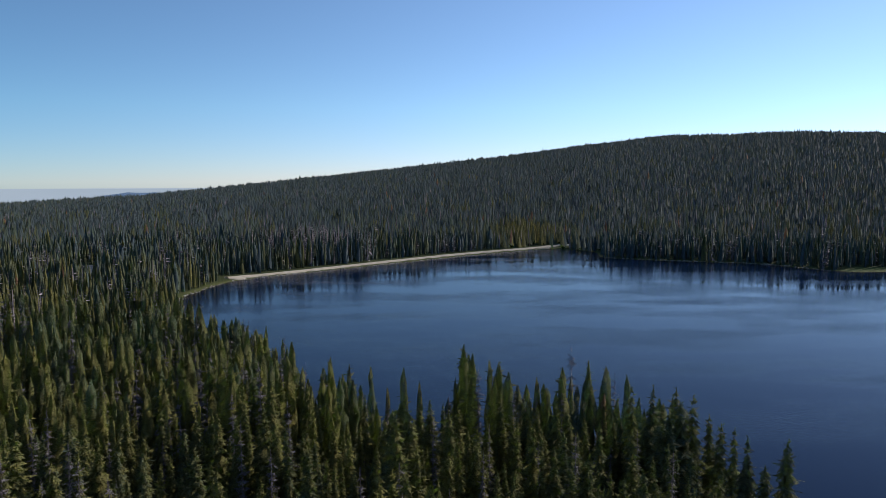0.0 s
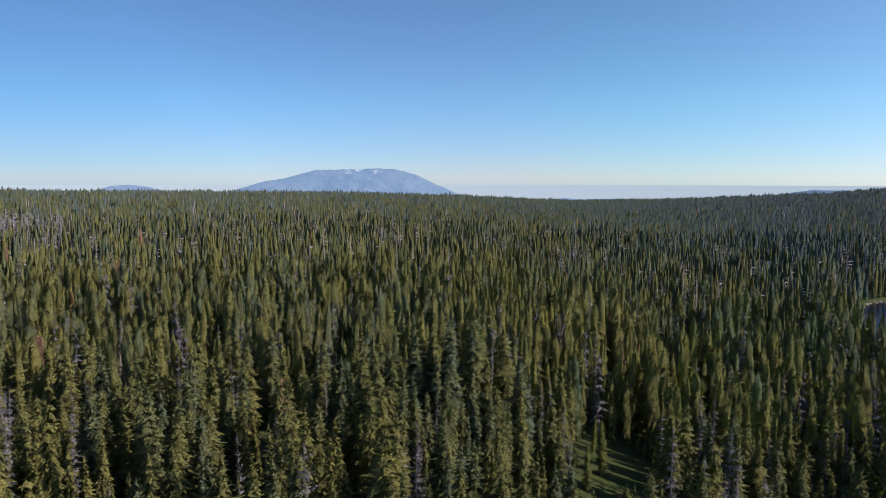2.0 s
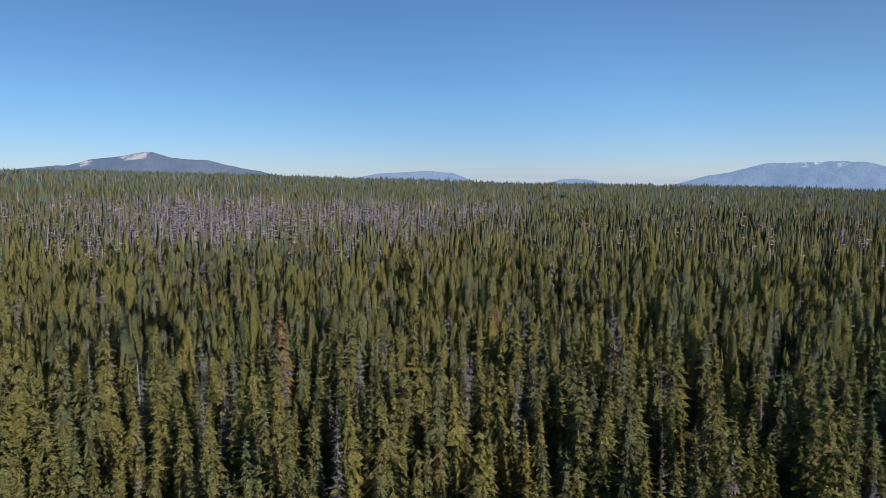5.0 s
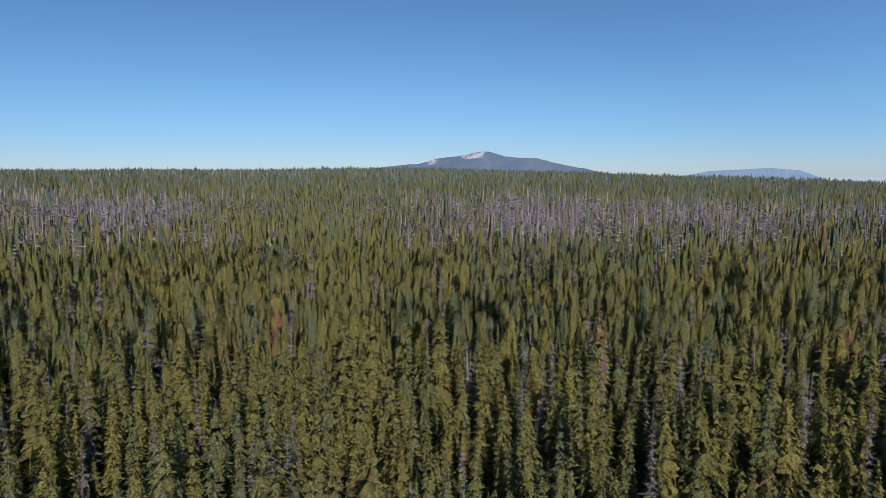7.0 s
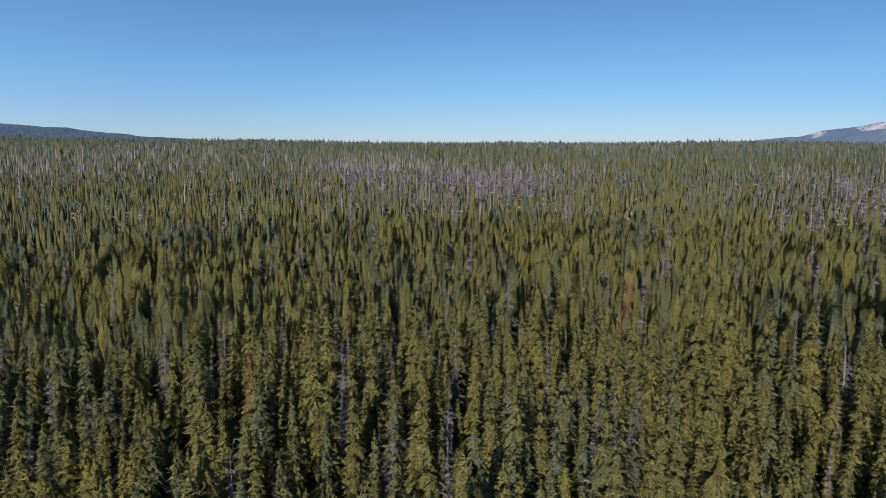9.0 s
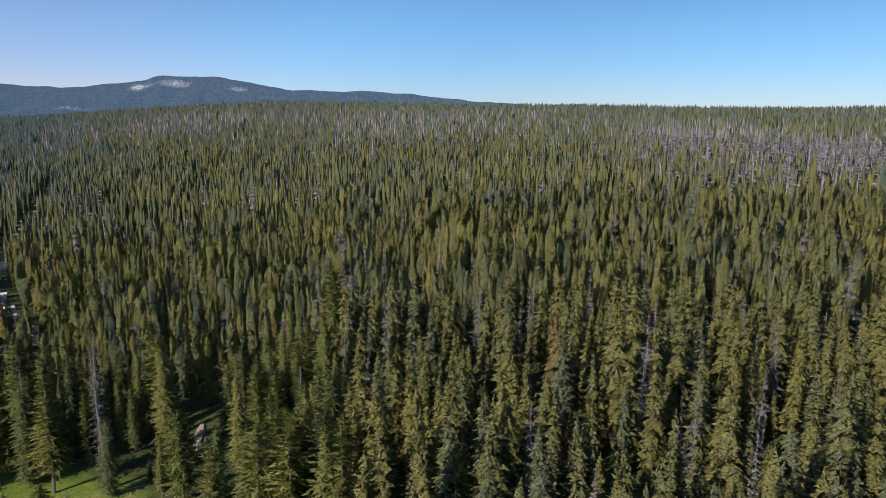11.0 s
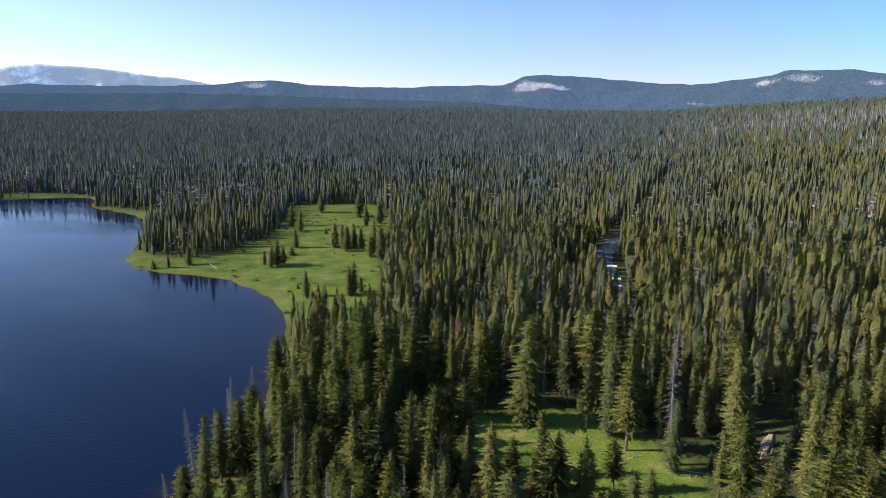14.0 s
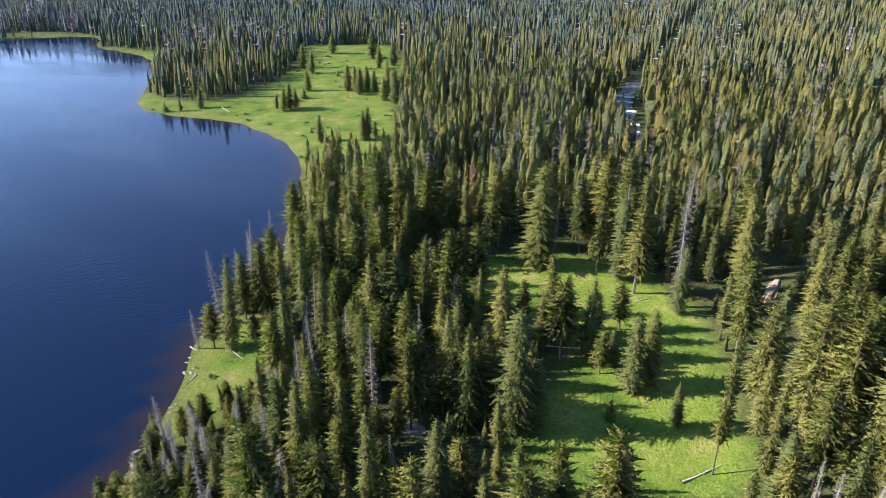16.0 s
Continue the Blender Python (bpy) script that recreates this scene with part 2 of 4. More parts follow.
# open ground: outlines in metres
MEADOWS = {
    "peninsula": [(266, -176), (256, -160), (236, -150), (194, -155), (147, -140), (120, -136), (108, -132), (112, -142), (125, -160), (140, -183), (158, -208), (174, -228), (203, -274), (228, -300), (250, -321), (275, -306), (288, -294), (262, -265), (245, -246), (224, -209), (218, -184), (221, -171), (242, -169)],
    "clearing": [(72, -99), (64, -112), (52, -119), (40, -119), (23, -113), (16, -97), (5, -75), (7, -58), (22, -48), (33, -60), (34, -75), (33, -88), (46, -90), (60, -91), (68, -95)],
    "lawn": [(88, -57), (84, -76), (74, -68), (64, -50), (72, -40), (80, -48)],
    "glade": [(-63, 76), (-76, 89), (-92, 108), (-90, 117), (-83, 117), (-70, 101), (-57, 85)],
    "spit": [(262, 472), (274, 457), (300, 455), (334, 470), (322, 482), (290, 480)],
    "far_bank": [(494, -216), (472, -241), (438, -256), (436, -268), (474, -257), (502, -226)],
    "near_bank": [(398, -224), (358, -227), (335, -224), (322, -220), (320, -230), (340, -243), (360, -242), (400, -240)],
    "cove": [(-126, 438), (-127, 428), (-131, 405), (-135, 372), (-131, 338), (-134, 337), (-139, 372), (-135, 408), (-133, 438)],
}
MEADOWS = {k: rounded(v) for k, v in MEADOWS.items()}
ROADS = [
    ([(62, -198), (68, -210), (74, -222), (80, -234), (88, -252), (92, -266)], 4.3),
    ([(13.5, -133), (24, -146), (33, -152), (52, -180), (62, -198)], 0.5),
    ([(8.5, -96), (10.5, -108), (12, -120), (13.5, -133)], 2.6),
    ([(-88, 48), (-98, 53), (-100, 54)], 2.2),
    ([(93, -270), (97, -290), (101, -316), (108, -360), (114, -400), (124, -460), (136, -530)], 3.0),
    ([(-200, 394), (-226, 446), (-240, 478)], 3.4),
    ([(-133, 432), (-114, 449), (-74, 488), (-29, 534), (22, 583), (98, 641), (125, 640)], 7.0),
]


def along(pts, step):
    p = np.array(pts, float)
    for _ in range(2):
        p = np.concatenate([p[:1], np.stack([0.75 * p[:-1] + 0.25 * p[1:], 0.25 * p[:-1] + 0.75 * p[1:]], 1).reshape(-1, 2), p[-1:]])
    s = np.concatenate([[0], np.cumsum(np.hypot(*np.diff(p, axis=0).T))])
    q = np.arange(0, s[-1], step)
    return np.stack([np.interp(q, s, p[:, 0]), np.interp(q, s, p[:, 1])], 1)


def road_distance(x, y):
    d = np.full(np.shape(x), 1e9)
    for pts, w in ROADS:
        for px, py in along(pts, 3.0):
            d = np.minimum(d, np.hypot(x - px, y - py) - w)
    return d


def meadow_distance(x, y, names=None):
    d = np.full(np.shape(x), 1e9)
    near = np.hypot(x, y) < 640
    for k in names or MEADOWS:
        d[near] = np.minimum(d[near], signed(MEADOWS[k], x[near], y[near]))
    return d


# ---------------------------------------------------------------- ground, lake
def ground():
    rr = np.concatenate([[0.3, 2, 5, 8, 11, 14, 17], np.arange(20, 160, 2.5), np.geomspace(160, 720, 110), np.geomspace(735, 4700, 45)])
    bb = np.radians(np.arange(0, 360, 0.6))
    R, B = np.meshgrid(rr, bb, indexing="ij")
    x, y = -np.sin(B) * R, np.cos(B) * R
    d = shore_distance(x.ravel(), y.ravel())
    z = height(x.ravel(), y.ravel(), d)
    n, k = len(rr), len(bb)
    i, j = np.meshgrid(np.arange(n - 1), np.arange(k), indexing="ij")
    q = np.stack([i * k + j, (i + 1) * k + j, (i + 1) * k + (j + 1) % k, i * k + (j + 1) % k], -1).reshape(-1, 4)
    q = np.concatenate([q[:, ::-1], [[3 * k // 4, k // 2, k // 4, 0]]])
    md = meadow_distance(x.ravel(), y.ravel()) + 2.5 * fine_wobble(x.ravel(), y.ravel(), 18, 11)
    rim = np.clip(1 - (np.abs(d - 2.0)) / 3.5, 0, 1)
    mead = np.clip(0.5 - md / 5, 0, 1)
    for name, part_of in (("cove", 0.18), ("glade", 0.1)):  # cove: thin, shrubby grass; glade: colour darkened in place of tree shade
        mead = np.where(meadow_distance(x.ravel(), y.ravel(), [name]) < 6, mead * part_of, mead)
    m, nd, l, b = material("ground", 0.95, 0.1)
    g = ramp(nd, [(0.25, (0.043, 0.040, 0.021)), (0.5, (0.060, 0.065, 0.027)), (0.75, (0.057, 0.083, 0.025))])
    nz = noise_node(nd, l, 0.35, 6)
    l.new(nz.outputs[0], g.inputs[0])
    gr = ramp(nd, [(0.36, (0.066, 0.112, 0.019)), (0.47, (0.128, 0.184, 0.030)), (0.55, (0.156, 0.200, 0.036)), (0.66, (0.26, 0.235, 0.08))])
    nz2 = noise_node(nd, l, 0.12, 8, 0.7)
    l.new(nz2.outputs[0], gr.inputs[0])
    fine = noise_node(nd, l, 2.5, 5, 0.7)
    fr = ramp(nd, [(0.32, (0.62, 0.62, 0.62)), (0.68, (1.28, 1.28, 1.28))])
    l.new(fine.outputs[0], fr.inputs[0])
    at1 = nd.new("ShaderNodeAttribute")
    at1.attribute_name = "meadow"
    at3 = nd.new("ShaderNodeAttribute")
    at3.attribute_name = "scrub"
    at2 = nd.new("ShaderNodeAttribute")
    at2.attribute_name = "rim"
    c = mix(nd, l, "MIX", at1.outputs["Fac"], g.outputs[0], gr.outputs[0])
    c = mix(nd, l, "MIX", at3.outputs["Fac"], c, (0.069, 0.090, 0.035))
    c = mix(nd, l, "MIX", at2.outputs["Fac"], c, (0.213, 0.213, 0.062))
    c = mix(nd, l, "MULTIPLY", 1.0, c, fr.outputs[0])
    l.new(c, b.inputs["Base Color"])
    bump(nd, l, b, fine.outputs[0], 0.8, 0.4)
    ob = new("ground", mesh_data("ground", np.stack([x.ravel(), y.ravel(), z], 1), q, [m], extra={"meadow": mead, "rim": rim * np.where(mead < 0.3, 0.5, 0.55), "scrub": np.clip((R.ravel() - 350) / 400, 0, 1)}, smooth=True))
    return tagged(ob, "forest floor of brown duff with sunlit green meadows", "ground", kind="structure")


def lake():
    xs, ys = np.arange(-180, 720, 5.0), np.arange(-330, 680, 5.0)
    X, Y = np.meshgrid(xs, ys, indexing="ij")
    d = shore_distance(X.ravel(), Y.ravel())
    n, k = X.shape
    i, j = np.meshgrid(np.arange(n - 1), np.arange(k - 1), indexing="ij")
    q = np.stack([i * k + j, (i + 1) * k + j, (i + 1) * k + j + 1, i * k + j + 1], -1).reshape(-1, 4)
    q = q[(d[q] < 8).any(1)]
    used = np.unique(q)
    back = np.zeros(n * k, np.int64)
    back[used] = np.arange(len(used))
    co = np.stack([X.ravel(), Y.ravel(), np.zeros(n * k)], 1)[used]
    m, nd, l, b = material("water", 0.06, 0.25)
    b.inputs["IOR"].default_value = 1.235
    b.inputs["Specular Tint"].default_value = (0.11, 0.43, 1.0, 1)
    at1 = nd.new("ShaderNodeAttribute")
    at1.attribute_name = "shallow"
    l.new(mix(nd, l, "MIX", at1.outputs["Fac"], (0.0030, 0.0090, 0.029), (0.026, 0.016, 0.009)), b.inputs["Base Color"])
    n1 = noise_node(nd, l, 0.9, 3, 0.6, (1, 1.8, 1, 25))
    n2 = noise_node(nd, l, 0.012, 3, 0.55, (1, 2.6, 1, -20))
    r2 = ramp(nd, [(0.38, (0.12,) * 3), (0.62, (0.95,) * 3)])
    l.new(n2.outputs[0], r2.inputs[0])
    bp = nd.new("ShaderNodeBump")
    bp.inputs["Distance"].default_value = 0.09
    l.new(r2.outputs[0], bp.inputs["Strength"])
    l.new(n1.outputs[0], bp.inputs["Height"])
    l.new(bp.outputs[0], b.inputs["Normal"])
    ob = new("lake_water", mesh_data("lake_water", co, back[q], [m], extra={"shallow": np.clip(1 + (d[used] - 0.5) / 4, 0, 1)}, smooth=True))
    return tagged(ob, "deep blue mountain lake water with light ripples", "water", kind="structure")


ground()
lake()


# ---------------------------------------------------------------- tree templates
def profile(h, base, power, skirt):
    t = np.clip((h - base) / (1 - base), 0, 1)
    return (1 - t) ** power * np.clip(skirt + t / 0.14 * (1 - skirt), 0, 1)


def kites(p, d, length, width, sag, rng):
    """Small folded sprays of needles: from p along d."""
    side = np.cross(d, np.array([0, 0, 1.0]))
    side /= np.linalg.norm(side, axis=1, keepdims=True) + 1e-9
    tilt = rng.uniform(-0.6, 0.6, len(p))[:, None]
    side = side + tilt * np.array([0, 0, 1.0])
    L, W = length[:, None], width[:, None]
    down = np.array([0, 0, -1.0]) * (sag * L)
    v = np.stack([p, p + d * L * 0.5 + side * W / 2 + down, p + d * L + down * 0.6, p + d * L * 0.5 - side * W / 2 + down], 1)
    i = np.arange(len(p))[:, None] * 4
    return v.reshape(-1, 3), np.concatenate([i + [0, 1, 2], i + [0, 2, 3]])


def spikes(p, d, length, width, sag, rng):
    """Single pointed sprays: a base across the twig and a tip."""
    side = np.cross(d, np.array([0, 0, 1.0]))
    side /= np.linalg.norm(side, axis=1, keepdims=True) + 1e-9
    side = side + rng.uniform(-0.7, 0.7, len(p))[:, None] * np.array([0, 0, 1.0])
    W = width[:, None]
    v = np.stack([p - side * W / 2, p + side * W / 2, p + d * length[:, None] - np.array([0, 0, 1.0]) * (sag * length[:, None])], 1)
    return v.reshape(-1, 3), np.arange(len(p) * 3).reshape(-1, 3)


def core(base, rings, sides, radius, power, skirt, fill, rng, wave=0.19, rough=0.2):
    hs = np.linspace(base, 1, rings + 1)[:-1]
    v = []
    for n, h in enumerate(hs):
        a = np.arange(sides) * 6.283 / sides + rng.uniform(0, 1)
        rad = radius * fill * (profile(h, base, power, skirt) + 0.04) * rng.uniform(1 - rough, 1 + rough, sides) * ((1 - wave if n % 2 else 1 + wave) if rings > 3 else 1.08)
        v.append(np.stack([np.cos(a) * rad, np.sin(a) * rad, np.full(sides, h) + rng.uniform(-0.3, 0.3, sides) / rings], 1))
    v = np.concatenate(v + [np.array([[0, 0, 1.0]])])
    f = []
    for k in range(rings - 1):
        for s in range(sides):
            a, b_, c, d = k * sides + s, k * sides + (s + 1) % sides, (k + 1) * sides + (s + 1) % sides, (k + 1) * sides + s
            f += [(a, b_, c), (a, c, d)]
    for s in range(sides):
        f.append(((rings - 1) * sides + s, (rings - 1) * sides + (s + 1) % sides, len(v) - 1))
    return v, np.array(f)


def crown(rng, radius=0.12, base=0.12, power=0.65, skirt=0.5, branches=90, sprays=5, rings=5, sides=6, fill=0.5, single=False, thin=1.0):
    """A conifer's crown, one metre high (to be scaled): branches in a spiral, each of several sprays."""
    h = base + (0.985 - base) * (np.arange(branches) + rng.uniform(0, 1, branches)) / branches
    az = np.arange(branches) * 2.399 + rng.uniform(-0.5, 0.5, branches)
    reach = radius * (profile(h, base, power, skirt) + 0.035) * rng.uniform(0.65, 1.25, branches)
    t = (h - base) / (1 - base)
    rise = np.radians(-24 + 62 * t ** 1.6 + rng.uniform(-10, 10, branches))
    V, F, n = [], [], 0
    if rings:
        v, f = core(base, rings, sides, radius, power, skirt, fill, rng)
        V, F, n = [v], [f], len(v)
    out = np.stack([np.cos(az) * np.cos(rise), np.sin(az) * np.cos(rise), np.sin(rise)], 1)
    axis = np.stack([np.zeros(branches), np.zeros(branches), h], 1)
    for s in range(sprays):
        if sprays == 1:
            frac, turn = 0.25, np.zeros(branches)
        else:
            frac = 0.12 + 0.72 * s / (sprays - 1)
            turn = rng.uniform(0.3, 0.9, branches) * (1 if s % 2 else -1) if s < sprays - 1 else np.zeros(branches)
        c, sn = np.cos(turn), np.sin(turn)
        d = np.stack([out[:, 0] * c - out[:, 1] * sn, out[:, 0] * sn + out[:, 1] * c, out[:, 2] + rng.uniform(-0.15, 0.15, branches)], 1)
        length = reach * (0.85 if sprays == 1 else 0.44 if sprays < 5 else 0.25) + 0.008
        width = length * rng.uniform(0.35, 0.65, branches) * thin
        start = axis + out * (reach * frac)[:, None]
        v, f = (spikes if single else kites)(start, d, length, width * (1.0 if single else 1.5), 0.16, rng)
        V.append(v), F.append(f + n)
        n += len(v)
    return np.concatenate(V), np.concatenate(F)


def tiers(rng, radius, base, power, skirt, count, points, slope=0.5, ragged=0.35, inner=0.55, top=0.985):
    """A conifer's crown, one metre high: ragged star-shaped layers of boughs, one over the other."""
    h = base + (top - 0.03 - base) * (np.arange(count) + rng.uniform(-0.35, 0.35, count)) / count
    reach = radius * (profile(h, base, power, skirt) + 0.035) * rng.uniform(0.8, 1.2, count)
    k = 2 * points
    a = (np.arange(k) / k * 6.283)[None] + rng.uniform(0, 6.283, count)[:, None] + rng.uniform(-0.9, 0.9, (count, k)) / points
    tip = np.arange(k) % 2 == 0
    rr = reach[:, None] * np.where(tip, rng.uniform(1 - ragged, 1 + ragged, (count, k)), inner * rng.uniform(0.75, 1.25, (count, k)))
    gap = (top - base) / count
    tilt = rng.normal(0, 0.12, (count, 2, 1))
    z = h[:, None] - 0.35 * slope * rr + rng.uniform(-0.4, 0.4, (count, k)) * gap + rr * (tilt[:, 0] * np.cos(a) + tilt[:, 1] * np.sin(a))
    rim = np.stack([np.cos(a) * rr, np.sin(a) * rr, z], -1)
    mid = np.stack([rng.normal(0, 0.05, count) * reach, rng.normal(0, 0.05, count) * reach, np.minimum(h + slope * reach * 0.9, top)], -1)
    v = np.concatenate([mid[:, None], rim], 1).reshape(-1, 3)
    i, j = np.meshgrid(np.arange(count) * (k + 1), np.arange(k), indexing="ij")
    f = np.stack([i, i + 1 + j, i + 1 + (j + 1) % k], -1).reshape(-1, 3)
    n, w = len(v), 0.09 * radius  # the leader
    v = np.concatenate([v, [[w, 0, top - 0.06], [-w / 2, w * 0.87, top - 0.06], [-w / 2, -w * 0.87, top - 0.06], [0, 0, 1.0]]])
    f = np.concatenate([f, [[n, n + 1, n + 3], [n + 1, n + 2, n + 3], [n + 2, n, n + 3]]])
    return v, f


def trunk(rng, top=0.9, r=0.011, sides=5, bend=0.01):
    hs = np.linspace(-0.03, top, 5)
    v = []
    for h in hs:
        a = np.arange(sides) * 6.283 / sides
        rad = r * (1.15 - h / top) if h < top else r * 0.08
        off = bend * np.sin(h * 4)
        v.append(np.stack([np.cos(a) * rad + off, np.sin(a) * rad, np.full(sides, h)], 1))
    f = []
    for k in range(len(hs) - 1):
        for s in range(sides):
            a, b_, c, d = k * sides + s, k * sides + (s + 1) % sides, (k + 1) * sides + (s + 1) % sides, (k + 1) * sides + s
            f += [(a, b_, c), (a, c, d)]
    return np.concatenate(v), np.array(f)


def limbs(rng, count=60, reach=0.085, low=0.15, thick=0.0022):
    """Bare dead limbs: thin three-sided spikes."""
    V, F = [], []
    for k in range(count):
        h = low + (0.97 - low) * (k + rng.uniform()) / count
        a = k * 2.399 + rng.uniform(-0.6, 0.6)
        ln = reach * (1.05 - h) ** 0.6 * rng.uniform(0.4, 1.2)
        e = rng.uniform(-0.5, 0.35)
        d = np.array([np.cos(a) * np.cos(e), np.sin(a) * np.cos(e), np.sin(e)])
        s, up = np.array([-np.sin(a), np.cos(a), 0]), np.array([0, 0, 1.0])
        o = np.array([0, 0, h])
        V += [o + s * thick, o - s * thick, o + up * thick * 1.6, o + d * ln]
        n = 4 * k
        F += [(n, n + 1, n + 3), (n + 1, n + 2, n + 3), (n + 2, n, n + 3)]
    return np.array(V), np.array(F)


def joined(*pieces):
    V, F, I, n = [], [], [], 0
    for k, (v, f) in pieces:
        V.append(v), F.append(f + n), I.append(np.full(len(f), k))
        n += len(v)
    return np.concatenate(V), np.concatenate(F), np.concatenate(I)


def scattered(name, templates, x, y, size, mats, seed, tint, label, category="forest", width=1.0, stir=0.42, lift=0.8):
    """One mesh of many plants, too many to count."""
    rng = np.random.RandomState(seed)
    z = height(x, y) - 0.15
    pick, turn = rng.randint(0, len(templates), len(x)), rng.uniform(0, 6.283, len(x))
    lean = rng.normal(0, 0.018, (len(x), 2))
    wide = size * rng.uniform(0.8, 1.25, len(x)) * width
    V, F, I, T, N, n = [], [], [], [], [], 0
    for k, (v, f, idx) in enumerate(templates):
        v, f, nv, group = rounded_shading(v, f, k, stir, lift)
        w = np.nonzero(pick == k)[0]
        if not len(w):
            continue
        c, s = np.cos(turn[w])[:, None], np.sin(turn[w])[:, None]
        px = (v[:, 0] * c - v[:, 1] * s) * wide[w, None] + v[:, 2] * (lean[w, :1] * size[w, None]) + x[w, None]
        py = (v[:, 0] * s + v[:, 1] * c) * wide[w, None] + v[:, 2] * (lean[w, 1:] * size[w, None]) + y[w, None]
        pz = v[:, 2] * size[w, None] + z[w, None]
        V.append(np.stack([px, py, pz], -1).reshape(-1, 3))
        F.append((f[None] + (np.arange(len(w)) * len(v))[:, None, None] + n).reshape(-1, 3))
        I.append(np.tile(idx, len(w)))
        N.append(np.stack([nv[:, 0] * c - nv[:, 1] * s, nv[:, 0] * s + nv[:, 1] * c, np.broadcast_to(nv[:, 2], px.shape)], -1).reshape(-1, 3))
        T.append((tint[w, None] + rng.normal(0, 0.08, len(v) + len(f))[group][None] * (tint[w, None] > 0.1)).ravel())
        n += len(v) * len(w)
    me = mesh_data(name, np.concatenate(V), np.concatenate(F), mats, np.concatenate(T), np.concatenate(I), smooth=True, normals=np.concatenate(N))
    return tagged(new(name, me), label, category, kind="stuff")


# ---------------------------------------------------------------- where trees grow
def in_view(b):
    return (b > -37) | (b < -110)


# stands killed by beetles: bearing, distance, spread in degrees and metres, share dead
# the wide stands at -120 and -138 also add grey that imitates haze
KILLED = [(103, 475, 13, 190, 0.98), (92, 500, 8, 170, 0.92), (84, 560, 6, 150, 0.7), (138, 520, 10, 180, 0.97), (146, 640, 8, 240, 0.85), (168, 850, 15, 280, 0.65), (-174, 1000, 9, 300, 0.65), (-120, 1000, 12, 500, 0.25), (10.5, 600, 5, 50, 0.8), (-138, 1600, 25, 700, 0.2), (-118, 560, 6, 70, 0.5), (-130, 420, 6, 60, 0.4), (120, 1150, 25, 200, 0.35)]


def dead_share(x, y):
    r, b = np.hypot(x, y), bearing(x, y)
    p = 0.095 + 0.07 * np.clip(fine_wobble(x, y, 60, 21) * 2, 0, 1)
    for kb, kr, sb, sr, share in KILLED:
        db = (b - kb + 180) % 360 - 180
        p = np.maximum(p, share * np.exp(-((db / sb) ** 2) - ((r - kr) / sr) ** 2))
    return p


def plot(cell, near, far, seed, thin=0.0):
    rng = np.random.RandomState(seed)
    g = np.arange(-far, far, cell)
    X, Y = np.meshgrid(g, g)
    x, y = X.ravel() + rng.uniform(0, cell, X.size), Y.ravel() + rng.uniform(0, cell, X.size)
    r, b = np.hypot(x, y), bearing(x, y)
    ok = (r >= near) & (r < far) & in_view(b) & (r < crest(b, 1) * 1.06) & (rng.uniform(size=x.size) > thin)
    x, y = x[ok], y[ok]
    if near < 800:
        ok = shore_distance(x, y) > 1.5
        x, y = x[ok], y[ok]
        ok = (meadow_distance(x, y) > 1.3) & (road_distance(x, y) > 1.6)
        x, y = x[ok], y[ok]
    ok = fine_wobble(x, y, 23, 31) < (0.42 if near < 290 else 2.0)
    return x[ok], y[ok], rng


def tints(x, y, rng):
    t = 0.42 + 0.16 * fine_wobble(x, y, 90, 41) + 0.14 * fine_wobble(x, y, 28, 43) + rng.normal(0, 0.10, len(x))
    t = np.clip(t, 0.24, 0.94)
    b, r = bearing(x, y), np.hypot(x, y)  # haze painted on: far woods beyond the lake turn blue-green with distance
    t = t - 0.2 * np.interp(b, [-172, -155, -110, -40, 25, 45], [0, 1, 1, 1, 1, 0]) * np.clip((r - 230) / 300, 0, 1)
    # a milder haze shift on every bearing
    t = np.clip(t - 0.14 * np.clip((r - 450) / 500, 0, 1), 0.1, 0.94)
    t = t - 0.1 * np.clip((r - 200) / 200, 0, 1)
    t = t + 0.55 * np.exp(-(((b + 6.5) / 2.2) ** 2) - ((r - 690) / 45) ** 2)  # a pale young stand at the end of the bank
    # deeper haze tint in the woods far down the valley
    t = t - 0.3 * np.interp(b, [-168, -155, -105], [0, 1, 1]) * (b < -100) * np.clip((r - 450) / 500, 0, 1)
    t = np.clip(t, 0.0, 0.94)
    t[rng.uniform(size=len(x)) < 0.005] = 1.0
    return t


def lit_strip(x, y):
    """How far a point lies from the strip, open towards the sun, in front of the bare earth bank."""
    u = np.clip(((x - 12) * 0.839 + (y + 124.5) * 0.545) / 26, 0, 1)
    return np.hypot(x - 12 - 21.8 * u, y + 124.5 - 14.2 * u)


R_ = np.random.RandomState
NEAR, MID, FAR = 140, 290, 620
lod1 = [joined((0, tiers(R_(k), 0.098 + 0.014 * (k % 4), 0.08 + 0.05 * (k % 3), 0.58 + 0.12 * (k % 3), 0.6, 20 + k % 4, 6, 1.0, 0.3, 0.62)), (0, crown(R_(k), 0.118 + 0.014 * (k % 4), 0.08, 0.55, 0.6, 100, 1, 0, single=True, thin=0.8)), (1, trunk(R_(k), 0.4, 0.010, 3))) for k in range(12)]
lod2 = [joined((0, core(0.06 + 0.05 * (k % 3), 5, 4, 0.10 + 0.014 * (k % 4), 0.55 + 0.1 * (k % 3), 0.65, 0.8, R_(k), 0.2, 0.4)), (0, crown(R_(k), 0.122 + 0.015 * (k % 4), 0.08, 0.52, 0.6, 46, 1, 0, single=True, thin=1.0))) for k in range(12)]
